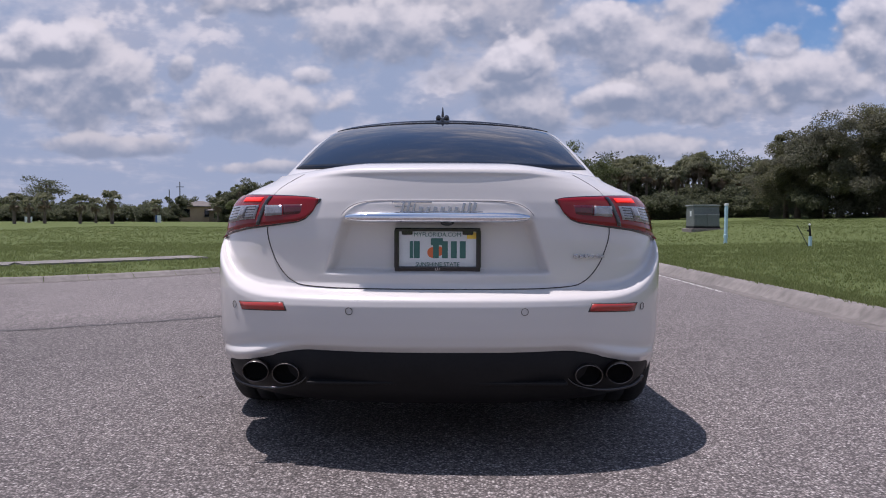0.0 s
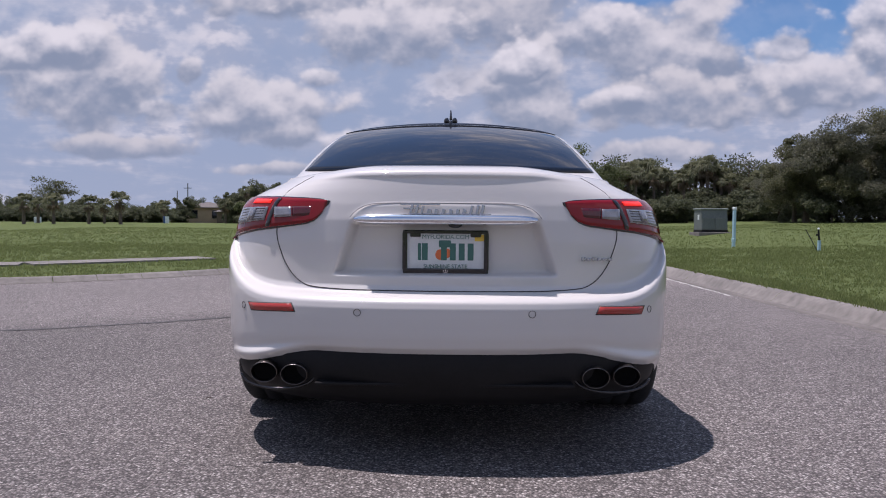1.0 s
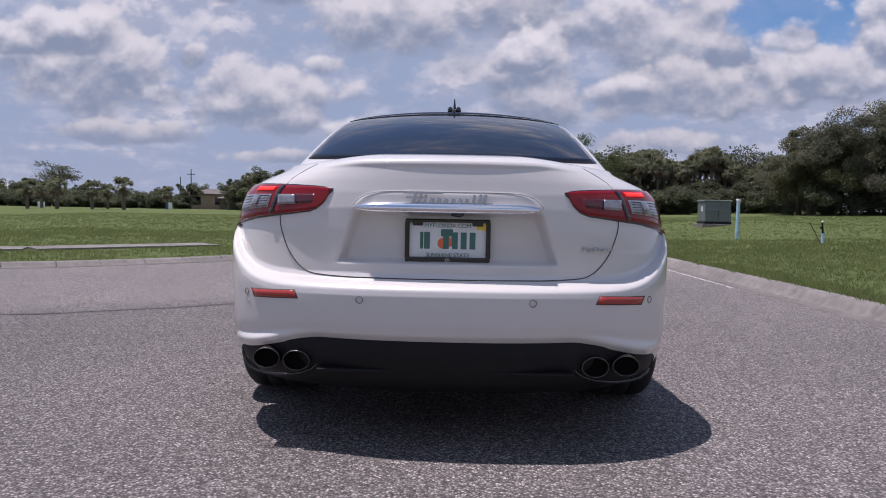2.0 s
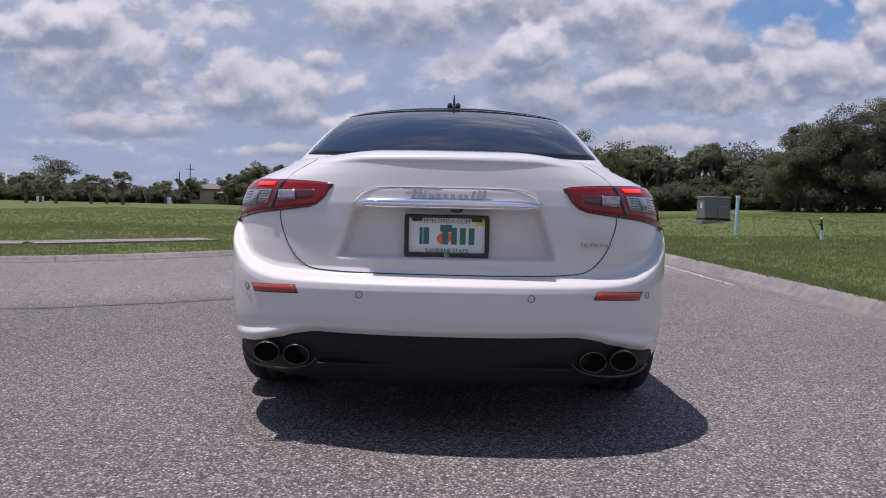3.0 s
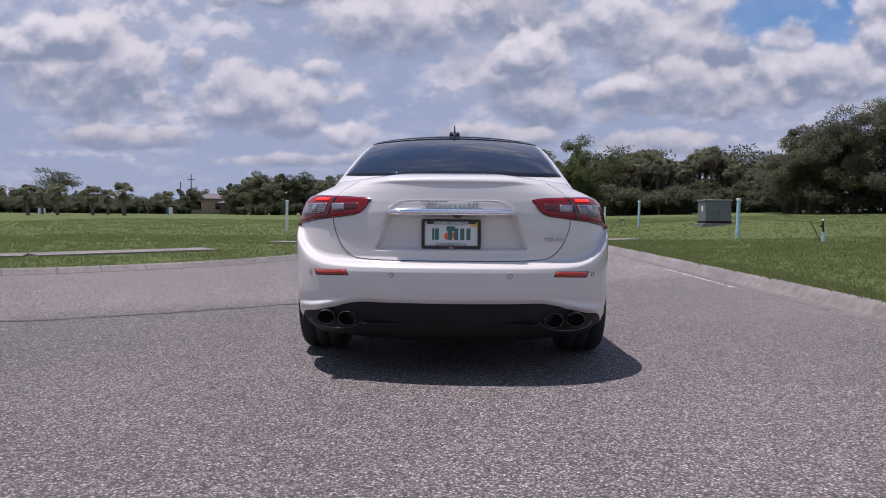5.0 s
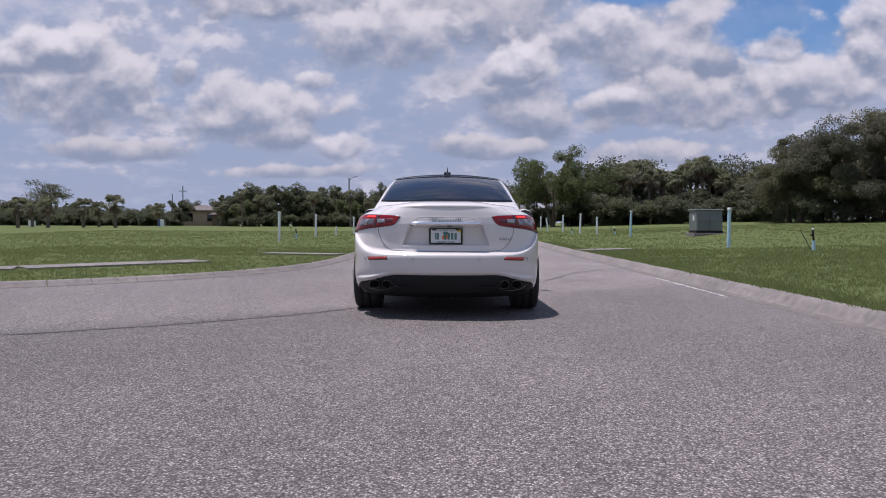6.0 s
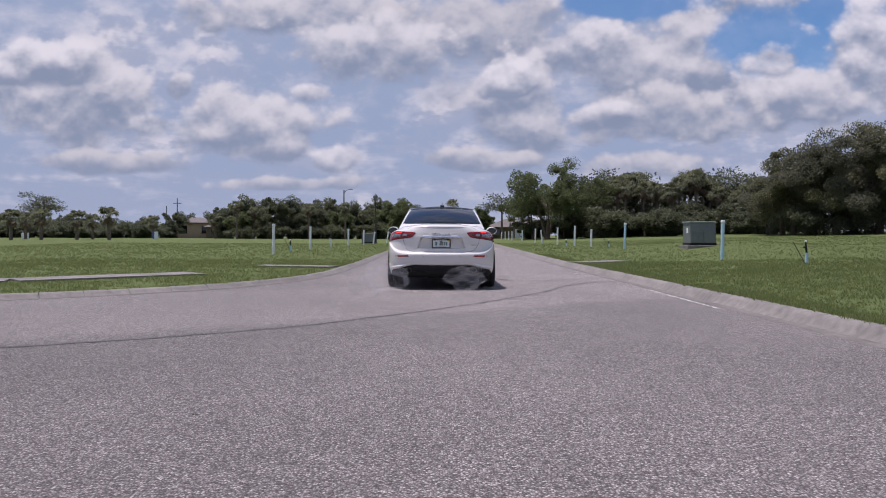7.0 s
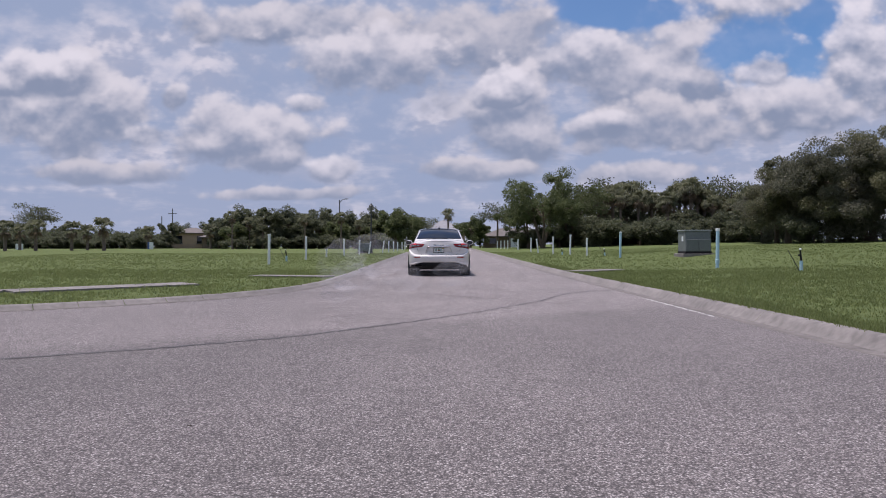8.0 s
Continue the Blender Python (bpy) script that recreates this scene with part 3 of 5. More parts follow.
# cabin: base and top outlines (tail y, nose y, half width), and heights
def cabin(a, v, off=0.0):
    """The glasshouse: a 0..1 half of the rear, 1..2 side, 2..3 front; v 0 at the waist, 1 at the roof's edge."""
    bulge = 0.55 * v + 0.45 * math.sin(v * math.pi / 2)
    y0, y1 = 0.66 + (1.58 - 0.66) * v ** 1.1, 3.70 - (3.70 - 2.72) * v
    w = lerp_table(v, (0, 0.06, 0.12, 0.2, 0.35, 0.5, 0.7, 0.85, 1.0), (0.775, 0.765, 0.752, 0.735, 0.710, 0.688, 0.660, 0.642, 0.615))
    z = 1.045 + (1.420 - 1.045) * bulge
    c = 0.17 - 0.06 * v
    if a <= 1:
        x, y = w * a, y0 + c * (1 - (1 - a ** 3.0) ** (1 / 3.0)) + 0.05 * a * a
        z += 0.022 * (1 - a * a) * (1 - v) + 0.035 * (1 - a * a) * v
    elif a <= 2:
        q = a - 1
        x, y = w * (1 + 0.05 * math.sin(math.pi * q)), y0 + c + 0.05 + (y1 - 0.35 - y0 - c - 0.05) * q
        z += 0.02 * v * math.sin(math.pi * q)
        z -= 0.07 * q * (1 - v)
    else:
        q = math.radians(90 * (a - 2))
        x, y = w * math.cos(q) ** 0.8, y1 - 0.35 + 0.35 * math.sin(q) ** 0.9
        z += 0.03 * math.sin(q) * v - 0.07 * (1 - v)
    if off:
        n = Vector((x, y - 2.1, 0.5)).normalized()
        x, y, z = x + n.x * off, y + n.y * off, z + n.z * off
    return Vector((x, y, z))


CAB = list(np.linspace(0, 0.9, 30)) + list(np.linspace(0.92, 1.0, 10)) + list(np.linspace(1.03, 1.97, 30)) + list(np.linspace(2.0, 3.0, 20))


def both(fn):
    return [fn(a) for a in CAB] + [Vector((-p.x, p.y, p.z)) for p in (fn(a) for a in CAB[-2:0:-1])]


def patch(fn, us, vs, mat, name, thick=0.004, inward=None):
    """A curved sheet with a turned-back rim: fn(u, v, off)."""
    verts, faces = [], []
    nu, nv = len(us), len(vs)
    for off in (thick, -0.006):
        for v in vs:
            for u in us:
                verts.append(fn(u, v, off))
    for j in range(nv - 1):
        for i in range(nu - 1):
            a = j * nu + i
            faces.append((a, a + 1, a + nu + 1, a + nu))
    k = nu * nv
    rim = [i for i in range(nu)] + [j * nu + nu - 1 for j in range(1, nv)] + [(nv - 1) * nu + i for i in range(nu - 2, -1, -1)] + [j * nu for j in range(nv - 2, 0, -1)]
    for a, b in zip(rim, rim[1:] + rim[:1]):
        faces.append((a, a + k, b + k, b))
    return mesh_of(name, verts, faces, mat, True)


def side_of(fn, s):
    """fn on the one flank (s = 1) or mirrored onto the other."""
    def go(u, v, off):
        p = fn(u, v, off)
        return Vector((s * p.x, p.y, p.z))
    return go


def strip_on_skin(line, width, off, s, mat, name):
    """A thin band laid along a line of (a, z) on the bodywork."""
    pts = [skin(a, z, off) for a, z in line]
    pts = [Vector((s * p.x, p.y, p.z)) for p in pts]
    bm = bmesh.new()
    tube(bm, pts, [width / 2] * len(pts), 6)
    return bm


LAMP_A = ((0.505, 0.958, 0.970), (0.518, 0.925, 0.973), (0.542, 0.900, 0.976), (0.58, 0.887, 0.979), (0.66, 0.878, 0.984), (0.74, 0.870, 0.989), (0.82, 0.862, 0.994), (0.89, 0.850, 0.999), (0.945, 0.838, 1.000), (0.98, 0.825, 0.992), (0.996, 0.815, 0.975), (1.02, 0.808, 0.945), (1.045, 0.806, 0.880))


def lamp_sheet(lo=0.0, hi=1.0, a0=0.0, a1=9.0, lift=0.0):
    A, B, T = zip(*LAMP_A)

    def fn(u, v, off):
        bot, top = np.interp(u, A, B), np.interp(u, A, T)
        f = lo + (hi - lo) * v
        return skin(u, float(bot + (top - bot) * f), off + lift * min(1.0, (u - A[0]) * 8))
    return fn


def build_car():
    car = thing("car", "white four-door sedan with red tail lamps, driving away", "car")
    # bodywork: flanks, deck and bonnet in one skin
    rings = [ring_at(z) for z in LEVELS]
    top = rings[-1]
    for k, (shrink, rise) in enumerate(((0.985, 0.006), (0.95, 0.013), (0.90, 0.020), (0.82, 0.027), (0.70, 0.033), (0.55, 0.036), (0.35, 0.037), (0.1, 0.037))):
        r = []
        for p in top:
            yy = 2.45 + (p.y - 2.45) * (1 - (1 - shrink) * 0.42)
            r.append(Vector((p.x * shrink, yy, p.z + rise + (0.0 if yy > 3.6 else 0.012 * smooth(0.1, 0.7, yy)))))
        rings.append(r)
    part("body", loft(rings, WHITE_PAINT, "body", True), WHITE_PAINT, car)
    # black lower valance and floor
    lowr = []
    for z, inset in ((0.43, 0.02), (0.40, 0.005), (0.33, 0.015), (0.27, 0.035), (0.22, 0.08), (0.20, 0.16), (0.19, 0.5)):
        r = []
        for s, seq in ((1, HALF), (-1, HALF[-2:0:-1])):
            for a in seq:
                p = skin(a, 0.465)
                k = 1 - inset * 0.9
                yy = p.y + inset * (1 if p.y < 2.4 else -1) + 0.012
                top_z = z
                for ax in (AXLE_R, AXLE_F):
                    if abs(yy - ax) < 0.40 and abs(p.x) > 0.3:
                        k = min(k, 0.70)
                if yy > 0.55:
                    k = min(k, 0.965)
                r.append(Vector((s * p.x * k, yy, top_z + (0.20 if k <= 0.70 and z > 0.3 else 0))))
        lowr.append(r)
    part("valance", loft(lowr, BLACK_TRIM, "valance", True, True), BLACK_TRIM, car, "black plastic rear valance and floor")
    inner = bmesh.new()
    box(inner, -0.66, 0.66, 0.30, 4.6, 0.20, 0.80, 0.04)
    for ax in (AXLE_R, AXLE_F):
        box(inner, -0.90, 0.90, ax - 0.42, ax + 0.42, 0.71, 0.78, 0.02)
    part("underbody", inner, DARK, car)
    lip = bmesh.new()
    box(lip, -0.47, 0.47, 0.045, 0.10, 0.300, 0.312, 0.004)
    part("valance_lip", lip, BLACK_TRIM, car)
    # cabin shell, roof and glass
    vs = np.linspace(0, 1, 14)
    shell = [both(lambda a, v=v: cabin(a, v)) for v in vs]
    part("cabin_shell", loft(shell, WHITE_PAINT, "cabin_shell", True), WHITE_PAINT, car, "white roof pillars")
    edge = shell[-1]
    roof = [[p + Vector((p.x * 0.004, 0, -0.006)) for p in edge]]
    for sh, up in ((0.985, 0.010), (0.94, 0.020), (0.85, 0.030), (0.70, 0.038), (0.5, 0.043), (0.25, 0.046), (0.04, 0.047)):
        roof.append([Vector((p.x * sh, 2.18 + (p.y - 2.18) * sh, p.z + up - 0.030 * (1 - sh) * (abs(p.y - 2.18) < 0.4))) for p in edge])
    part("roof", loft(roof, BLACK_GLOSS, "roof", True), BLACK_GLOSS, car, "gloss black roof")
    lipp = patch(lambda u, v, off: (lambda p: Vector((u * p.x / max(abs(u), 1e-6) if u else 0, p.y, p.z)))(cabin(abs(u), v, off)), np.linspace(-0.985, 0.985, 50), np.linspace(0.955, 1.0, 4), BLACK_GLOSS, "roof_spoiler", 0.007)
    part("roof_spoiler", lipp, BLACK_GLOSS, car)

    def rear_glass(u, v, off):
        half = 0.952 - 0.025 * v
        p = cabin(abs(u) * half, 0.15 + 0.045 * abs(u) ** 5 * (1 - v) + 0.80 * v, off)
        return Vector((p.x if u >= 0 else -p.x, p.y, p.z))
    part("rear_window", patch(rear_glass, np.linspace(-1, 1, 61), np.linspace(0, 1, 14), TINTED, "rear_window"), TINTED, car, "dark tinted rear window")

    def front_glass(u, v, off):
        p = cabin(3 - abs(u) * 0.93, 0.06 + 0.88 * v, off)
        return Vector((p.x if u >= 0 else -p.x, p.y, p.z))
    part("windscreen", patch(front_glass, np.linspace(-1, 1, 41), np.linspace(0, 1, 10), TINTED, "windscreen"), TINTED, car)
    for s in (1, -1):
        part("front_side_window", patch(side_of(lambda u, v, off: cabin(1.50 + 0.52 * u * (1 - 0.25 * v), 0.10 + 0.80 * v, off), s), np.linspace(0, 1, 14), np.linspace(0, 1, 8), TINTED, "front_side_window"), TINTED, car)
        part("rear_side_window", patch(side_of(lambda u, v, off: cabin(1.47 - 0.40 * (1 - u) * (1 - 0.2 * v), 0.10 + 0.80 * v, off), s), np.linspace(0, 1, 14), np.linspace(0, 1, 8), TINTED, "rear_side_window"), TINTED, car)
    # tail lamps
    us = np.linspace(0.505, 1.045, 44)
    for s in (1, -1):
        lamp = part("tail_lamp", patch(side_of(lamp_sheet(lift=0.006), s), us, np.linspace(0, 1, 9), RED_LENS, "tail_lamp", 0.006), RED_LENS, car, "red and clear wraparound tail lamp")
        part("clear_inset", patch(side_of(lamp_sheet(0.24, 0.66, lift=0.012), s), np.linspace(0.775, 0.935, 14), np.linspace(0, 1, 5), CLEAR_LENS, "clear_inset", 0.005), CLEAR_LENS, lamp, "clear ribbed reversing lens")
        part("clear_inset", patch(side_of(lambda u, v, off: lamp_sheet(0.30, 0.66, lift=0.012)(u + 0.014 * (v - 0.5), v, off), s), np.linspace(0.652, 0.732, 9), np.linspace(0, 1, 4), CLEAR_LENS, "clear_inset", 0.005), CLEAR_LENS, lamp)
        for k in range(5):
            zf = 0.28 + 0.08 * k
            part("lens_rib", patch(side_of(lamp_sheet(zf, zf + 0.020, lift=0.015), s), np.linspace(0.785, 0.930, 12), np.linspace(0, 1, 2), BLACK_GLOSS, "lens_rib", 0.003), BLACK_GLOSS, lamp)
        part("bulb_reflector", patch(side_of(lamp_sheet(0.28, 0.62, lift=0.018), s), np.linspace(0.835, 0.868, 5), np.linspace(0, 1, 3), CLEAR_LENS, "bulb_reflector", 0.003), CLEAR_LENS, lamp)
        part("maroon_panel", patch(side_of(lambda u, v, off: lamp_sheet(0.30, 0.68, lift=0.010)(u + 0.014 * (v - 0.5), v, off), s), np.linspace(0.560, 0.648, 10), np.linspace(0, 1, 4), MAROON, "maroon_panel", 0.004), MAROON, lamp, "dark maroon inner panel")
        part("lit_bar", patch(side_of(lamp_sheet(0.78, 0.92, lift=0.013), s), np.linspace(0.775, 0.875, 12), np.linspace(0, 1, 3), LIT_LENS, "lit_bar", 0.004), LIT_LENS, lamp, "glowing red light bar")
        part("dark_divider", patch(side_of(lambda u, v, off: lamp_sheet(0.02, 0.98, lift=0.013)(u - 0.014 * v, v, off), s), np.linspace(0.745, 0.762, 4), np.linspace(0, 1, 8), BLACK_GLOSS, "dark_divider", 0.003), BLACK_GLOSS, lamp)
        part("lamp_seal", patch(side_of(lamp_sheet(-0.06, 1.035, lift=0.0), s), np.linspace(0.496, 1.045, 46), np.linspace(0, 1, 9), BLACK_GLOSS, "lamp_seal", 0.003), BLACK_GLOSS, lamp)
        # reflector, sensors, shut line
        part("reflector", patch(side_of(lambda u, v, off: skin(u + 0.012 * (v - 0.5), 0.566 + 0.026 * v - 0.045 * (u - 0.6), off), s), np.linspace(0.60, 0.80, 10), np.linspace(0, 1, 3), RED_REFLECTOR, "reflector", 0.004), RED_REFLECTOR, car, "slim red bumper reflector")
        # dark border painted in for the shade of the reflector's recess
        part("reflector_frame", patch(side_of(lambda u, v, off: skin(u + 0.014 * (v - 0.5), 0.5625 + 0.033 * v - 0.045 * (u - 0.6), off), s), np.linspace(0.595, 0.805, 10), np.linspace(0, 1, 3), GREY_LINE, "reflector_frame", 0.0015), GREY_LINE, car)
        for a in (0.335, 0.835):
            p, q = skin(a, 0.570, 0.003), skin(a, 0.570, -0.004)
            bm = bmesh.new()
            m = look((s * p.x, p.y, p.z), (s * q.x, q.y, q.z))
            bmesh.ops.create_circle(bm, radius=0.0125, segments=20, matrix=m)
            ring = [v.co.copy() for v in bm.verts]
            bm.free()
            bm = bmesh.new()
            tube(bm, ring + ring[:1], [0.0011] * 21, 6, False)
            sensor = part("parking_sensor", bm, GREY_LINE, car)
        line = [(0.715, 0.868), (0.71, 0.84), (0.69, 0.79), (0.66, 0.735), (0.622, 0.690), (0.580, 0.662), (0.53, 0.650), (0.41, 0.644), (0.30, 0.643), (0.15, 0.642), (0.0, 0.642)]
        dense = [tuple(p) for p in spline(line, 5)]
        part("boot_shut_line", strip_on_skin(dense, 0.0042, 0.0008, s, GREY_LINE, "boot_shut_line"), GREY_LINE, car)
        upper = [(0.742, 0.992), (0.744, 1.02), (0.745, 1.05), (0.74, 1.075), (0.73, 1.087)]
        part("boot_side_line", strip_on_skin(upper, 0.003, 0.0, s, GREY_LINE, "boot_side_line"), GREY_LINE, car)
        # twin exhaust tips in a steel surround
        for x in (0.553, 0.674):
            y = 0.085 + CORNER * (1 - (1 - (x / 0.915) ** EXP) ** (1 / EXP)) * 0.6
            ex = bmesh.new()
            prof = [(0.049, 0.16), (0.049, 0.004), (0.0475, -0.003), (0.0455, 0.002), (0.045, 0.12), (0.0, 0.13)]
            rr = [[ex.verts.new((s * x + r * math.cos(q) * 1.03, y + d - 0.05 - 0.10 * r * math.sin(q), 0.330 + 0.80 * r * math.sin(q))) for q in (2 * math.pi * k / 28 for k in range(28))] for r, d in prof]
            for r0, r1 in zip(rr, rr[1:]):
                for k in range(28):
                    ex.faces.new((r0[k], r0[(k + 1) % 28], r1[(k + 1) % 28], r1[k]))
            tip = part("exhaust_tip", ex, DULL_STEEL, car, "round steel exhaust tip", True)
            # near-black disc across the pipe stands for the shade inside it
            hole = bmesh.new()
            bmesh.ops.create_circle(hole, cap_ends=True, radius=0.0452, segments=24, matrix=pose(s * x, y - 0.02, 0.330, 90) @ Matrix.Diagonal((1, 0.80, 1, 1)))
            part("bore_shade", hole, DARK, tip)
        sur = bmesh.new()
        pts = [(s * (0.613 + 0.140 * math.cos(q) * (1 if abs(math.cos(q)) < 0.8 else 0.98)), 0.10, 0.330 + 0.056 * math.sin(q)) for q in np.linspace(math.pi, 2 * math.pi, 20)]
        tube(sur, pts, [0.005] * 20, 8)
        part("exhaust_surround", sur, BLACK_GLOSS, car, smooth=True)
        # door mirror
        mir = bmesh.new()
        bmesh.ops.create_uvsphere(mir, u_segments=20, v_segments=12, radius=1, matrix=Matrix.LocRotScale((s * 1.045, 3.08, 1.035), Euler((0, s * 0.1, s * 0.12)), (0.115, 0.075, 0.078)))
        box(mir, s * 0.80, s * 0.98, 3.05, 3.11, 0.96, 1.00, 0.01)
        mirror = part("door_mirror", mir, WHITE_PAINT, car, "white door mirror", True)
        gl = bmesh.new()
        bmesh.ops.create_circle(gl, cap_ends=True, radius=1, segments=24, matrix=Matrix.LocRotScale((s * 1.045, 2.998, 1.035), Euler((radians(90), 0, 0)), (0.100, 0.064, 1)))
        part("mirror_glass", gl, BLACK_GLOSS, mirror)
    # chrome bar under the brow, maker's script and model badge as plain shapes
    bar = bmesh.new()
    verts = []
    for i in range(41):
        q = -1 + i / 20
        x = 0.335 * q
        ax = abs(x) / 0.96
        p = skin(ax, 0.905, 0.0)
        h = 0.0175 * (1 - 0.6 * abs(q) ** 10)
        verts.append([bar.verts.new((x, p.y - o, 0.903 + k)) for o, k in ((-0.005, h), (0.012, h), (0.022, -0.003), (0.014, -h), (-0.02, -h))])
    for r0, r1 in zip(verts, verts[1:]):
        for k in range(5):
            bar.faces.new((r0[k], r0[(k + 1) % 5], r1[(k + 1) % 5], r1[k]))
    # grey line along the brow's arch, drawn for the shade at its crease
    arc = []
    for i in range(61):
        x = 0.352 * (-1 + i / 30)
        p = skin(abs(x) / 0.92, 0.962 - 0.065 * (abs(x) / 0.36) ** 9, 0.0)
        arc.append((x, p.y - 0.001, p.z + 0.001))
    bl = bmesh.new()
    tube(bl, arc, [0.0016] * 61, 6)
    part("brow_crease_shade", bl, SOFT_LINE, car)
    part("chrome_bar", bar, CHROME, car, "chrome boot handle bar", True)
    yb = skin(0, 0.935).y
    script = bmesh.new()
    box(script, -0.165, -0.02, yb - 0.006, yb, 0.955, 0.960, 0.001)
    box(script, -0.155, -0.090, yb - 0.006, yb, 0.940, 0.9445, 0.001)
    box(script, -0.135, 0.165, yb - 0.006, yb, 0.9215, 0.925, 0.001)
    for k, (x, w, h) in enumerate(((-0.128, 0.010, 0.034), (-0.108, 0.010, 0.034), (-0.088, 0.008, 0.030), (-0.062, 0.016, 0.018), (-0.036, 0.014, 0.018), (-0.010, 0.014, 0.018), (0.016, 0.014, 0.018), (0.042, 0.012, 0.018), (0.066, 0.014, 0.018), (0.090, 0.010, 0.032), (0.112, 0.010, 0.034), (0.130, 0.012, 0.034))):
        box(script, -w / 2, w / 2, yb - 0.007, yb, 0, h, 0.0015, Matrix.Translation((x, 0, 0.923)) @ Matrix.Shear("XY", 4, (0.0, 0.0)) @ pose(0, 0, 0, 0, 14, 0) @ Matrix.Translation((0, 0, 0)))
    part("script_badge", script, BADGE, car, "chrome script badge")
    bad = bmesh.new()
    for k in range(6):
        x = 0.505 + 0.021 * k
        p = skin(x / 0.95, 0.76)
        box(bad, x, x + 0.015, p.y - 0.004, p.y + 0.004, 0.754, 0.764 + (0.004 if k in (0, 2) else 0), 0.001)
    part("model_badge", bad, BADGE, car)
    cam_b = bmesh.new()
    bmesh.ops.create_uvsphere(cam_b, u_segments=16, v_segments=10, radius=1, matrix=Matrix.LocRotScale((0.035, 0.115, 0.884), None, (0.026, 0.02, 0.012)))
    part("reversing_camera", cam_b, BLACK_GLOSS, car, smooth=True)
    # number plate in a black frame; its characters are plain bars
    yp = skin(0, 0.78).y - 0.012
    fr = bmesh.new()
    box(fr, -0.158, 0.158, yp - 0.012, yp + 0.02, 0.700, 0.722, 0.004)
    box(fr, -0.158, 0.158, yp - 0.012, yp + 0.02, 0.851, 0.864, 0.004)
    box(fr, -0.160, -0.142, yp - 0.012, yp + 0.02, 0.715, 0.856, 0.004)
    box(fr, 0.142, 0.160, yp - 0.012, yp + 0.02, 0.715, 0.856, 0.004)
    for x in (-0.112, 0.112):
        box(fr, x - 0.02, x + 0.02, yp - 0.010, yp + 0.01, 0.838, 0.856, 0.004)
    frame_ob = part("plate_frame", fr, BLACK_GLOSS, car, "black number-plate frame")
    emb = bmesh.new()
    for x, h in ((-0.007, 0.010), (0.0, 0.013), (0.007, 0.010)):
        box(emb, x - 0.0012, x + 0.0012, yp - 0.014, yp - 0.011, 0.707, 0.707 + h)
    box(emb, -0.008, 0.008, yp - 0.014, yp - 0.011, 0.706, 0.7085)
    part("frame_emblem", emb, CHROME, frame_ob)
    pl = bmesh.new()
    box(pl, -0.150, 0.150, yp, yp + 0.004, 0.708, 0.858, 0.001)
    plate = part("number_plate", pl, PLATE_WHITE, car, "white number plate with green characters and an orange motif")
    x = -0.103
    for w in (0.012, 0.032, None, 0.030, 0.030, 0.030, 0.030):
        if w is None:
            x += 0.036
            continue
        bm = bmesh.new()
        box(bm, x, x + min(w, 0.022), yp - 0.002, yp + 0.001, 0.752, 0.815, 0.001)
        part("character_bar", bm, PLATE_GREEN, plate)
        x += w + 0.003
    for cx, cz, r in ((-0.018, 0.773, 0.020), (0.004, 0.778, 0.018)):
        orb = bmesh.new()
        bmesh.ops.create_cone(orb, cap_ends=True, segments=20, radius1=r, radius2=r, depth=0.002, matrix=pose(cx, yp - 0.0005, cz, 90))
        part("orange_motif", orb, PLATE_ORANGE, plate)
    leaf = bmesh.new()
    box(leaf, -0.025, 0.020, yp - 0.0012, yp + 0.001, 0.800, 0.826, 0.003)
    part("green_motif", leaf, PLATE_GREEN, plate)
    st = bmesh.new()
    box(st, 0.108, 0.142, yp - 0.002, yp + 0.001, 0.824, 0.848)
    part("registration_sticker", st, PLATE_YELLOW, plate, "yellow registration sticker")
    for word, z, size in (("MYFLORIDA.COM", 0.832, 0.022), ("SUNSHINE STATE", 0.7225, 0.021)):
        cu = bpy.data.curves.new("plate_word", "FONT")
        cu.body, cu.size, cu.align_x, cu.extrude = word, size, "CENTER", 0.0006
        cu.materials.append(PLATE_GREEN)
        w = new("plate_word", cu)
        w.parent = plate
        w.matrix_basis = pose(0, yp - 0.0016, z, 90)
    # roof aerial: thin blade on a low base
    ae = bmesh.new()
    bmesh.ops.create_uvsphere(ae, u_segments=14, v_segments=10, radius=1, matrix=Matrix.LocRotScale((0, 1.72, 1.480), None, (0.020, 0.085, 0.026)))
    bmesh.ops.create_cone(ae, cap_ends=True, segments=12, radius1=0.015, radius2=0.003, depth=0.10, matrix=Matrix.LocRotScale((0, 1.74, 1.520), Euler((0.3, 0, 0)), (1.0, 2.2, 1)))
    for s in (1, -1):
        bmesh.ops.create_uvsphere(ae, u_segments=10, v_segments=8, radius=1, matrix=Matrix.LocRotScale((s * 0.024, 1.66, 1.490), None, (0.017, 0.03, 0.022)))
    bmesh.ops.create_cone(ae, cap_ends=True, segments=12, radius1=0.003, radius2=0.012, depth=0.06, matrix=Matrix.Translation((0, 1.58, 1.448)))
    part("roof_aerial", ae, BLACK_GLOSS, car, smooth=True)
    # wheels
    wheels = []
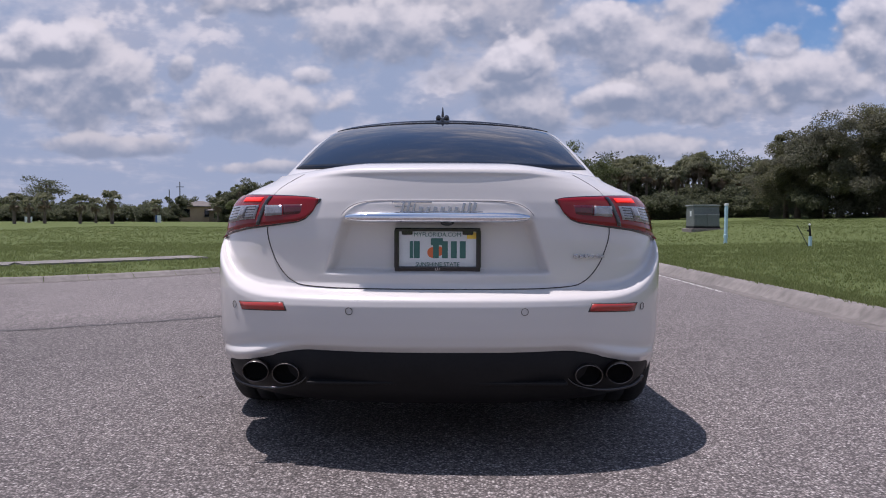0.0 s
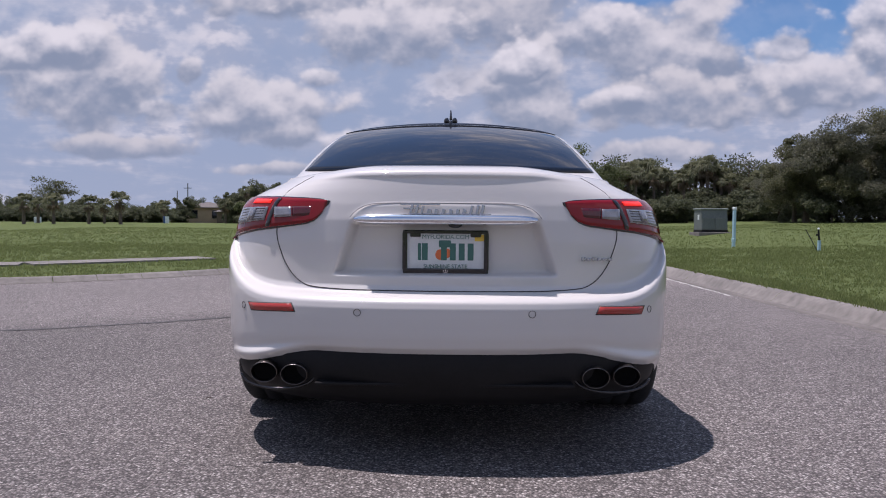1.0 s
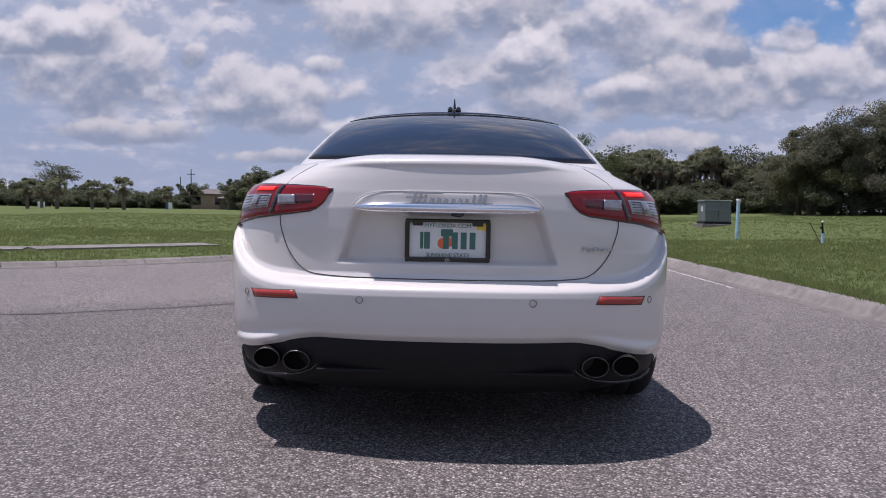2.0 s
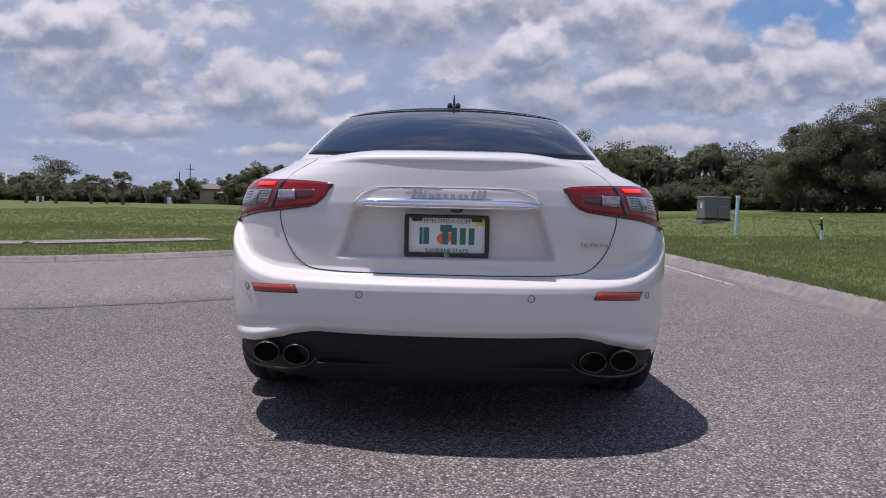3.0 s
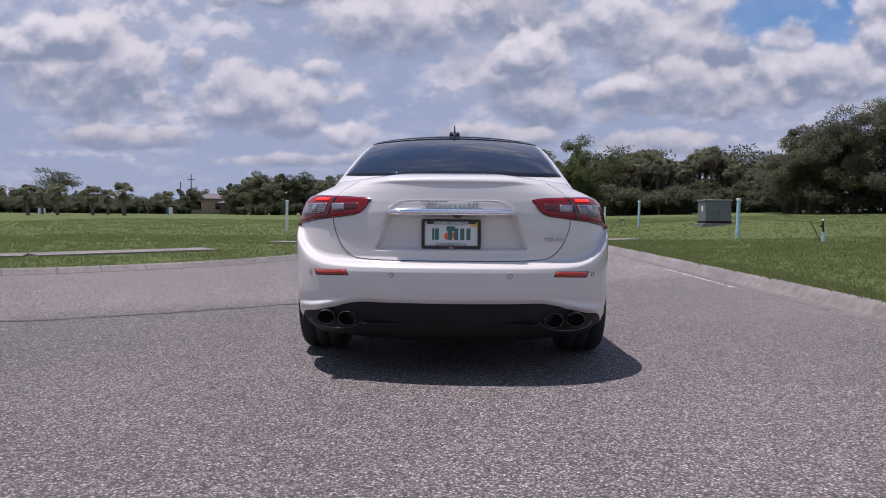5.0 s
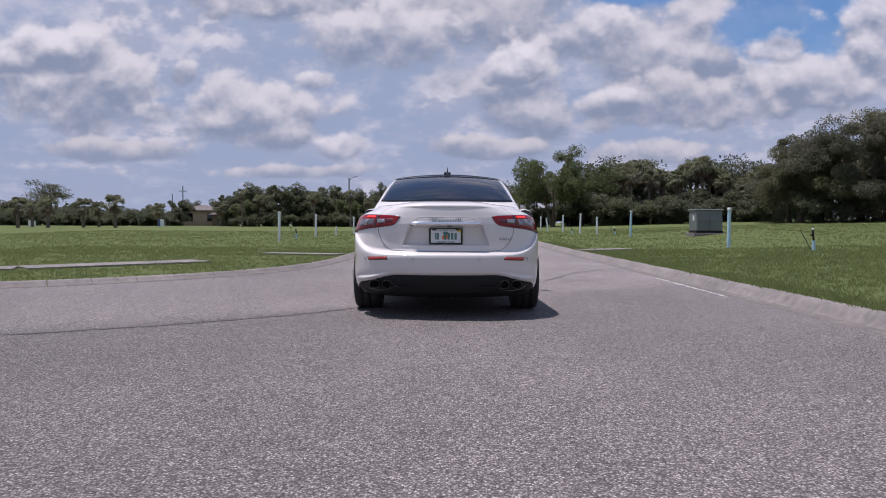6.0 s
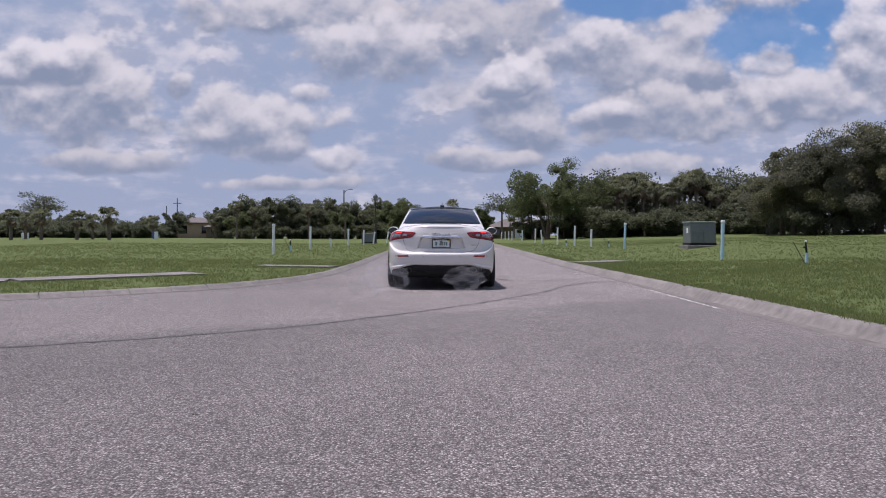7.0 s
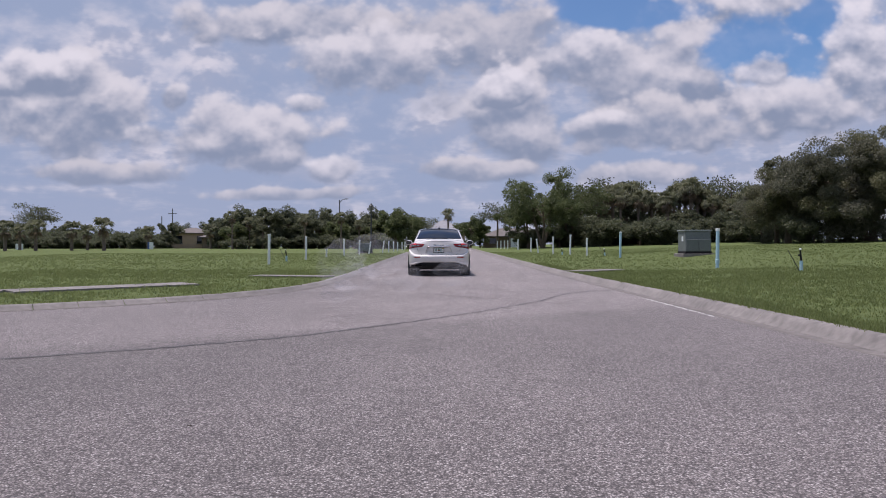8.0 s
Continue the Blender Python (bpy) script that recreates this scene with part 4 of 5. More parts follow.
    for ax in (AXLE_R, AXLE_F):
        for s in (1, -1):
            ty = bmesh.new()
            wd = 0.275 if ax == AXLE_R else 0.245
            prof = [(0.235, 0.46), (0.285, 0.50), (0.322, 0.49), (0.340, 0.42), (0.345, 0.30), (0.345, 0.16), (0.337, 0.15), (0.337, 0.13), (0.345, 0.12), (0.345, -0.12), (0.337, -0.13), (0.337, -0.15), (0.345, -0.16), (0.345, -0.30), (0.340, -0.42), (0.322, -0.49), (0.285, -0.50), (0.235, -0.46)]
            rr = [[ty.verts.new((o * wd, r * math.cos(q), r * math.sin(q))) for q in (2 * math.pi * k / 48 for k in range(48))] for r, o in prof]
            for r0, r1 in zip(rr, rr[1:]):
                for k in range(48):
                    ty.faces.new((r0[k], r0[(k + 1) % 48], r1[(k + 1) % 48], r1[k]))
            wheel = part("wheel", ty, RUBBER, car, "black tyre on an alloy wheel", True)
            wheel.matrix_basis = pose(s * TRACK, ax, TYRE_R)
            ri = bmesh.new()
            hub = wd * 0.5 * s
            tube(ri, [(-wd * 0.46, 0, 0), (wd * 0.46, 0, 0)], [0.24, 0.24], 36, False)
            bmesh.ops.create_cone(ri, cap_ends=True, segments=20, radius1=0.05, radius2=0.04, depth=0.05, matrix=Matrix.Translation((hub * 0.7, 0, 0)) @ pose(0, 0, 0, 0, 90, 0))
            for k in range(7):
                m = pose(0, 0, 0, 360 * k / 7, 0, 0)
                box(ri, hub * 0.62 - 0.012, hub * 0.62 + 0.012, -0.02, 0.02, 0.03, 0.238, 0.004, m)
            part("rim", ri, RIM, wheel)
            wheels.append(wheel)
    return car, wheels


# seconds, place of the tail across and along the road
DRIVE = [(0.0, -0.054, 2.381), (0.5, -0.058, 2.385), (1.0, -0.059, 2.393), (1.5, -0.058, 2.401), (3.0, -0.066, 2.426), (3.5, -0.068, 2.446),
         (4.0, -0.063, 2.493), (4.5, -0.062, 2.790), (4.7, -0.062, 3.06), (5.25, -0.067, 4.02), (5.8, -0.074, 5.58), (6.0, -0.076, 6.335), (6.5, -0.077, 8.437), (7.0, -0.104, 11.456), (7.5, -0.13, 15.655), (8.0, -0.125, 20.369)]
CAR, WHEELS = build_car()


# ---- small road details ----
def ribbon(name, line, width, lift, mat, label, category, seed=1, flat=True):
    rnd = random.Random(seed)
    pts = spline(line, 14)
    verts, faces = [], []
    for i, p in enumerate(pts):
        a, b = pts[max(i - 1, 0)], pts[min(i + 1, len(pts) - 1)]
        d = (b - a) / np.linalg.norm(b - a)
        nrm = np.array((d[1], -d[0]))
        w = width * rnd.uniform(0.4, 1.5) / 2
        o = nrm * rnd.uniform(-0.02, 0.02)
        for s in (-1, 1):
            q = p + o + nrm * s * w
            verts.append((q[0], q[1], road_z(q[1]) + lift))
    for i in range(len(pts) - 1):
        faces.append((2 * i, 2 * i + 1, 2 * i + 3, 2 * i + 2))
    ob = new(name, mesh_of(name, verts, faces, mat))
    return tagged(ob, label, category, kind="structure")


ribbon("road_crack", [(-5.2, 4.9), (-3.5, 5.42), (-2.4, 6.05), (-1.57, 6.67), (-1.25, 7.0)], 0.045, 0.003, CRACK, "dark open crack along the seam in the asphalt", "crack", 3)
ribbon("road_crack", [(-1.25, 7.0), (-0.9, 7.45), (-0.2, 8.3), (0.69, 9.65), (1.5, 11.0), (2.3, 12.8), (3.0, 13.7), (3.5, 14.1)], 0.045, 0.003, CRACK, "dark hairline crack running across the road", "crack", 4)
ribbon("road_crack", [(0.5, 14.5), (1.7, 14.0), (2.6, 14.6), (3.45, 15.2)], 0.04, 0.003, CRACK, "dark hairline crack running across the road", "crack", 5)
ribbon("road_crack", [(-0.5, 13.2), (0.3, 12.2), (1.0, 11.6)], 0.035, 0.003, CRACK, "dark hairline crack running across the road", "crack", 6)


ribbon("gutter_seam", [(3.44, 8.6), (3.44, 9.4), (3.45, 10.6), (3.46, 11.6)], 0.045, 0.004, PALE_LINE, "worn pale line along the gutter", "line", 8)


def slabs(name, x0, y0, x1, y1, width, step, label):
    """A concrete path of slabs lying in the grass."""
    owner = thing(name, label, "path", kind="structure")
    d = Vector((x1 - x0, y1 - y0, 0))
    n = max(1, round(d.length / step))
    u, v = d.normalized(), Vector((-d.normalized().y, d.normalized().x, 0))
    for k in range(n):
        a, b = Vector((x0, y0, 0)) + u * (k * d.length / n + 0.006), Vector((x0, y0, 0)) + u * ((k + 1) * d.length / n - 0.006)
        bm = bmesh.new()
        cs = [a - v * width / 2, b - v * width / 2, b + v * width / 2, a + v * width / 2]
        up = [bm.verts.new((c.x, c.y, lot_z(c.x, c.y) + 0.035)) for c in cs]
        dn = [bm.verts.new((c.x, c.y, lot_z(c.x, c.y) - 0.06)) for c in cs]
        bm.faces.new(up)
        for i in range(4):
            bm.faces.new((up[i], dn[i], dn[(i + 1) % 4], up[(i + 1) % 4]))
        part("slab", bm, CONCRETE, owner)


slabs("footpath", -5.45, 14.75, -7.9, 12.35, 1.0, 1.5, "pale concrete footpath slabs ending in the grass")
slabs("footpath", -7.95, 12.30, -13.5, 9.6, 1.0, 1.5, "pale concrete footpath slabs along the grass lot")
slabs("footpath", -3.05, 18.3, -5.2, 18.9, 0.7, 1.1, "short pale concrete path stub in the grass")
slabs("footpath", 4.0, 21.0, 5.6, 22.2, 0.8, 1.0, "short pale concrete path stub beside the kerb")


def fallen_leaf(x, y, rz):
    bm = bmesh.new()
    rows = []
    for i in range(7):
        q = i / 6
        w = 0.006 * math.sin(math.pi * min(q * 1.05, 1)) + 0.0006
        rows.append([bm.verts.new((-0.013 + 0.026 * q, s * w, 0.003 + 0.004 * abs(s) + 0.004 * math.sin(q * 3))) for s in (-1, 0, 1)])
    for a, b in zip(rows, rows[1:]):
        for k in (0, 1):
            bm.faces.new((a[k], a[k + 1], b[k + 1], b[k]))
    ob = part("fallen_leaf", bm, DRY_LEAF)
    ob.matrix_world = pose(x, y, 0.0, 0, 0, rz)
    tagged(ob, "curled dry brown leaf lying on the asphalt", "leaf")


fallen_leaf(-1.25, 3.36, 20)


# ---- pipes, cabinets, posts ----
def pipe(x, y, h, lean=(0, 0), mat=None, r=0.056, collar=0.17):
    p = thing("pvc_pipe", "pale blue PVC pipe standing in the grass lot" if mat is PVC_BLUE else "white capped PVC pipe standing in the grass lot", "pipe", group="utility pipes")
    p.matrix_world = pose(x, y, lot_z(x, y), lean[0], lean[1], 0)
    bm = bmesh.new()
    tube(bm, [(0, 0, -0.1), (0, 0, h - 0.02)], [r, r], 16)
    part("shaft", bm, mat or PVC_WHITE, p, smooth=False)
    bm = bmesh.new()
    tube(bm, [(0, 0, h - 0.08), (0, 0, h - 0.075), (0, 0, h - 0.012), (0, 0, h)], [r, r * 1.2, r * 1.2, r * 1.02], 16)
    part("cap", bm, PVC_WHITE, p)
    if collar:
        bm = bmesh.new()
        tube(bm, [(0, 0, collar), (0, 0, collar + 0.01), (0, 0, collar + 0.12), (0, 0, collar + 0.13)], [r, r * 1.2, r * 1.2, r], 16)
        part("coupling", bm, mat or PVC_WHITE, p)
    return p


def at_px(px, d):
    return (px - 784) / 1207.0 * d, d


for px, d, h, lean, mat, col in ((1269.5, 22.6, 1.32, (0, 0.4), PVC_BLUE, 0.17), (1097.5, 35.0, 1.33, (0, 0.8), PVC_BLUE, 0), (1038.5, 42.0, 1.10, (0, 0), None, 0),
                                 (1009, 46.0, 1.36, (0, 1), None, 0), (979, 51.0, 1.30, (0, 0), None, 0), (952.5, 56.0, 1.15, (0, -7), None, 0), (939.5, 60.0, 1.25, (0, 1), None, 0),
                                 (916.8, 74.0, 1.15, (0, 0), None, 0), (898.6, 82.0, 1.05, (0, 0), None, 0), (892.8, 86.0, 1.05, (0, 0), None, 0), (886.5, 89.0, 1.0, (0, 0), None, 0), (880, 92.0, 1.0, (0, 2), None, 0),
                                 (476, 29.5, 1.32, (0, 0.6), None, 0), (541.5, 38.5, 1.30, (0, 0.5), None, 0), (578, 45.0, 0.55, (0, 0), None, 0), (609, 49.0, 1.22, (0, 0), None, 0), (636, 54.0, 1.15, (0, 1), None, 0),
                                 (653, 58.0, 1.05, (0, 8), None, 0), (677, 62.0, 1.12, (0, 8), None, 0), (688, 66.0, 1.1, (0, 0), None, 0), (696.5, 72.0, 1.05, (0, 0), None, 0), (703.5, 78.0, 1.0, (0, 1), None, 0), (711.6, 84.0, 0.98, (0, 0), None, 0), (716.8, 88.0, 0.98, (0, 0), None, 0)):
    x, y = at_px(px, d)
    pipe(x, y, h, lean, mat, 0.056 if d < 70 else 0.07, col)


def valve_stub(x, y, h, rod):
    s = thing("water_valve", "blue pipe stub with black valve and leaning rod" if rod else "small dark valve stub with a pale tip", "valve", (x, y, lot_z(x, y)))
    bm = bmesh.new()
    tube(bm, [(0, 0, -0.05), (0, 0, h * 0.46)], [0.045, 0.045], 14)
    part("stub_pipe", bm, PVC_BLUE, s)
    bm = bmesh.new()
    tube(bm, [(0, 0, h * 0.46), (-0.02, 0, h * 0.7), (-0.03, 0, h * 0.92)], [0.026, 0.03, 0.02], 10)
    box(bm, -0.09, 0.0, -0.02, 0.02, h * 0.66, h * 0.74, 0.006)
    part("valve", bm, BLACK_TRIM, s)
    bm = bmesh.new()
    bmesh.ops.create_uvsphere(bm, u_segments=12, v_segments=8, radius=0.032, matrix=Matrix.Translation((-0.03, 0, h * 0.96)))
    part("white_knob", bm, PVC_WHITE, s, "white plastic knob", True)
    if rod:
        bm = bmesh.new()
        tube(bm, [(-0.02, 0.05, 0.0), (-0.34, 0.1, 0.62)], [0.012, 0.012], 8)
        part("leaning_rod", bm, POLE_DARK, s)


for px, d, h, rod in ((1418, 19.6, 0.66, True), (1070, 40.0, 0.42, True), (507, 34.5, 0.62, True), (995, 47.0, 0.45, False)):
    x, y = at_px(px, d)
    valve_stub(x, y, h, rod)


def cabinet(x, y, w, dep, h, rz):
    c = thing("transformer_cabinet", "dark green steel transformer cabinet on a concrete pad", "cabinet", (x, y, lot_z(x, y)), rz, "utility cabinets")
    bm = bmesh.new()
    box(bm, -w * 0.62, w * 0.66, -dep * 0.62, dep * 0.62, -0.25, 0.07, 0.015)
    part("pad", bm, CONCRETE, c, "concrete pad")
    bm = bmesh.new()
    box(bm, -w / 2, w / 2, -dep / 2, dep / 2, 0.07, 0.17, 0.01)
    part("base_band", bm, BLACK_TRIM, c)
    bm = bmesh.new()
    box(bm, -w / 2 + 0.01, w / 2 - 0.01, -dep / 2 + 0.01, dep / 2 - 0.01, 0.17, h - 0.05, 0.015)
    # the front slopes a little
    for v in bm.verts:
        if v.co.y < 0 and v.co.z > h * 0.6:
            v.co.y += 0.10
    part("housing", bm, METAL_GREEN, c)
    for a, b in ((-w / 2 + 0.03, -0.02), (0.02, w / 2 - 0.03)):
        bm = bmesh.new()
        box(bm, a, b, -dep / 2 - 0.008, -dep / 2 + 0.02, 0.20, h * 0.62, 0.006)
        door = part("door", bm, METAL_GREEN, c)
    bm = bmesh.new()
    box(bm, -w / 2 - 0.03, w / 2 + 0.03, -dep / 2 + 0.06, dep / 2 + 0.03, h - 0.06, h, 0.02)
    part("lid", bm, METAL_TOP_LIT, c, "lid, painted paler for the sun on its top")
    bm = bmesh.new()
    box(bm, -w / 2 - 0.004, -w / 2 + 0.012, -0.18, 0.0, h * 0.55, h * 0.75)
    part("sticker", bm, PVC_WHITE, c, "small white warning sticker")


x, y = at_px(1229, 30.5)
cabinet(x, y, 1.15, 1.0, 1.12, 0)
x, y = at_px(645, 60)
cabinet(x, y, 1.1, 0.9, 0.9, 0)


def lantern_post(x, y, h):
    p = thing("street_lamp", "dark lantern-style street lamp post beside the road", "lamp post", (x, y, lot_z(x, y)))
    bm = bmesh.new()
    tube(bm, [(0, 0, -0.2), (0, 0, 0.5), (0, 0, 0.55), (0, 0, h - 0.55)], [0.13, 0.11, 0.075, 0.055], 14)
    part("post", bm, POLE_DARK, p)
    bm = bmesh.new()
    tube(bm, [(0, 0, h - 0.55), (0, 0, h - 0.48), (0, 0, h - 0.45), (0, 0, h - 0.12)], [0.06, 0.14, 0.12, 0.2], 8)
    lan = part("lantern", bm, POLE_GREY, p)
    bm = bmesh.new()
    tube(bm, [(0, 0, h - 0.12), (0, 0, h - 0.08), (0, 0, h + 0.10), (0, 0, h + 0.16)], [0.24, 0.22, 0.06, 0.02], 8)
    part("hood", bm, POLE_DARK, lan)


x, y = at_px(657, 60)
lantern_post(x, y, 4.25)


def tall_pole(x, y, h, arm, cross):
    p = thing("utility_pole", "tall grey roadside lighting pole with an arm" if arm else "tall wooden utility pole behind the trees", "pole", (x, y, lot_z(x, y)))
    bm = bmesh.new()
    tube(bm, [(0, 0, -0.3), (0, 0, h)], [0.15, 0.10], 10)
    part("mast", bm, POLE_GREY, p)
    if arm:
        bm = bmesh.new()
        tube(bm, [(0, 0, h - 0.5), (0.5, 0, h + 0.05), (1.2, 0, h + 0.15)], [0.05, 0.05, 0.04], 8)
        a = part("arm", bm, POLE_GREY, p)
        bm = bmesh.new()
        box(bm, 0.9, 1.5, -0.12, 0.12, h + 0.10, h + 0.24, 0.05)
        part("lamp_head", bm, POLE_GREY, a)
    if cross:
        bm = bmesh.new()
        box(bm, -0.9, 0.9, -0.06, 0.06, h - 1.2, h - 1.05, 0.01)
        part("crossarm", bm, POLE_GREY, p)


for px, d, h, arm, cross in ((601, 118, 8.4, True, False), (305.5, 150, 8.7, False, True), (286.5, 155, 7.2, False, False)):
    x, y = at_px(px, d)
    tall_pole(x, y, h, arm, cross)


# ---- houses behind the trees ----
def house(x, y, w, dep, eave, ridge, rz, wall, roof, label, windows=2):
    h = thing("house", label, "house", (x, y, lot_z(x, y) - 0.1), rz)
    bm = bmesh.new()
    box(bm, -w / 2, w / 2, -dep / 2, dep / 2, -0.4, eave)
    part("wall", bm, wall, h)
    bm = bmesh.new()
    o, t = 0.5, 0.12
    k = min(dep, w) * 0.45
    base = [bm.verts.new(c) for c in ((-w / 2 - o, -dep / 2 - o, eave - 0.05), (w / 2 + o, -dep / 2 - o, eave - 0.05), (w / 2 + o, dep / 2 + o, eave - 0.05), (-w / 2 - o, dep / 2 + o, eave - 0.05))]
    low = [bm.verts.new((v.co.x, v.co.y, v.co.z - t)) for v in base]
    r0, r1 = bm.verts.new((-w / 2 + k, 0, ridge)), bm.verts.new((w / 2 - k, 0, ridge))
    bm.faces.new((base[0], base[1], r1, r0)), bm.faces.new((base[2], base[3], r0, r1))
    bm.faces.new((base[1], base[2], r1)), bm.faces.new((base[3], base[0], r0))
    for i in range(4):
        bm.faces.new((base[i], low[i], low[(i + 1) % 4], base[(i + 1) % 4]))
    bm.faces.new(low)
    part("roof", bm, roof, h)
    for i in range(windows):
        cx = -w / 2 + w * (i + 0.5) / windows
        bm = bmesh.new()
        box(bm, cx - 0.6, cx + 0.6, -dep / 2 - 0.04, -dep / 2 + 0.02, eave * 0.35, eave * 0.8)
        win = part("window", bm, TINTED, h)
        bm = bmesh.new()
        box(bm, cx - 0.7, cx + 0.7, -dep / 2 - 0.07, -dep / 2 + 0.01, eave * 0.30, eave * 0.35)
        part("sill", bm, CONCRETE, win)


x, y = at_px(343, 128)
house(x, y, 7.5, 8, 3.0, 4.0, 10, STUCCO, ROOF, "tan stucco house with a dark shingle roof", 2)
x, y = at_px(380, 125)
house(x, y, 3.0, 5, 2.2, 3.0, 0, WALL_BROWN, ROOF, "low brown outbuilding among trees", 1)
x, y = at_px(905, 112)
house(x, y, 9.0, 6, 1.9, 3.2, -4, WALL_BROWN, ROOF, "low brown house with a wide shingle roof", 3)
x, y = at_px(785, 122)
house(x, y, 7.0, 8, 3.0, 5.0, 3, STUCCO, ROOF_GREY, "house with a pale grey hipped roof", 2)
x, y = at_px(668, 112)
house(x, y, 8.0, 6, 2.2, 3.2, 6, STUCCO, ROOF, "tan house half hidden by trees", 3)
x, y = at_px(1103, 100)
house(x, y, 2.2, 3, 3.2, 4.6, 0, STUCCO, ROOF_GREY, "small pale gatehouse among trees", 1)


def marker(x, y, w, h, blue):
    m = thing("sign_board", "small white and blue sign board at the lot's edge" if blue else "small white marker post in the grass", "sign", (x, y, lot_z(x, y)))
    bm = bmesh.new()
    box(bm, -w / 2, w / 2, -0.05, 0.05, 0.0, h, 0.01)
    part("board", bm, PVC_WHITE, m)
    if blue:
        bm = bmesh.new()
        box(bm, -w / 2 - 0.25, -w / 2 - 0.01, -0.05, 0.05, 0.0, h, 0.01)
        part("blue_panel", bm, material("sign_blue", (0.05, 0.12, 0.30), 0.5), m)


for px, d, w, h, b in ((268, 92, 0.5, 0.95, True), (30, 88, 0.3, 0.75, False), (39, 88, 0.3, 0.75, False), (911, 98, 1.2, 1.3, False)):
    x, y = at_px(px, d)
    marker(x, y, w, h, b)


# ---- trees ----
def leaf_mesh(name, pts, size, mat, rnd, droop=0.0):
    """Small pointed leaves, each a folded diamond, at the given places."""
    n = len(pts)
    g = np.random.default_rng(rnd)
    c = np.asarray(pts)
    a = g.normal(size=(n, 3))
    a[:, 2] -= droop
    a /= np.linalg.norm(a, axis=1)[:, None]
    b = np.cross(a, g.normal(size=(n, 3)))
    b /= np.linalg.norm(b, axis=1)[:, None]
    s = size * g.uniform(0.55, 1.35, size=(n, 1))
    v = np.stack([c - a * s, c + b * s * 0.55, c + a * s, c - b * s * 0.55], 1).reshape(-1, 3)
    f = np.arange(4 * n).reshape(-1, 4)
    me = bpy.data.meshes.new(name)
    me.from_pydata(v.tolist(), [], f.tolist())
    me.materials.append(mat)
    return me


def broadleaf(h, spread, leaves, size, mat, seed, low=0.25, gap=0.35, label="", trunks=1, name="tree"):
    """Tapered trunk, forking limbs, and leaf clumps round the twigs' ends."""
    rnd, g = random.Random(seed), np.random.default_rng(seed)
    t = thing(name, label or "dense dark green broadleaf tree at the field's edge", "tree", group="trees")
    bm = bmesh.new()
    tips = []
    for k in range(trunks):
        q0 = 2 * math.pi * k / max(trunks, 1) + rnd.random()
        lean = 0.16 * (trunks > 1)
        top = Vector((math.cos(q0) * lean * h, math.sin(q0) * lean * h, h * 0.55))
        mid = top * 0.5 + Vector((rnd.uniform(-0.2, 0.2), rnd.uniform(-0.2, 0.2), 0))
        r = 0.030 * h / math.sqrt(trunks)
        tube(bm, [(0.1 * k, 0, -0.4), mid * 0.35, mid, top], [r * 1.4, r, r * 0.8, r * 0.5], 9)
        for j in range(max(4, 9 // trunks)):
            q = rnd.uniform(0, 6.28)
            st = top * rnd.uniform(0.45, 1.0)
            reach = spread * rnd.uniform(0.45, 0.95)
            z = h * rnd.uniform(low + 0.15, 0.93)
            k2 = math.sqrt(max(0.1, 1 - ((z / h - 0.55) / 0.52) ** 2))
            end = Vector((math.cos(q) * reach * k2, math.sin(q) * reach * k2, z))
            m = st.lerp(end, 0.5) + Vector((0, 0, 0.06 * h))
            tube(bm, [st, m, end], [r * 0.42, r * 0.26, r * 0.08], 6)
            tips += [end, m.lerp(end, 0.5), m]
            for _ in range(3):
                e2 = end + Vector((rnd.uniform(-1, 1), rnd.uniform(-1, 1), rnd.uniform(-0.6, 0.8))) * spread * 0.32
                tube(bm, [m.lerp(end, 0.6), e2], [r * 0.14, r * 0.04], 5)
                tips.append(e2)
    part("trunk", bm, BARK, t)
    # a few more clumps fill the lower skirt
    for _ in range(int(10 * (1 - low) * 2)):
        q, z = rnd.uniform(0, 6.28), rnd.uniform(low, 0.75)
        k2 = math.sqrt(max(0.15, 1 - ((z - 0.5) / 0.55) ** 2))
        tips.append(Vector((math.cos(q) * spread * k2 * rnd.uniform(0.4, 0.95), math.sin(q) * spread * k2 * rnd.uniform(0.4, 0.95), z * h)))
    pts = []
    per = leaves // len(tips)
    for p in tips:
        rad = spread * rnd.uniform(0.16, 0.34) * (1 - gap * rnd.random())
        d = g.normal(size=(per, 3))
        d /= np.linalg.norm(d, axis=1)[:, None]
        d *= (g.uniform(0.25, 1.0, size=(per, 1)) ** 0.6) * rad
        d[:, 2] *= 0.75
        pts.append(np.array(p) + d)
    part("crown", leaf_mesh("crown", np.concatenate(pts), size, mat, seed), mat, t)
    return t


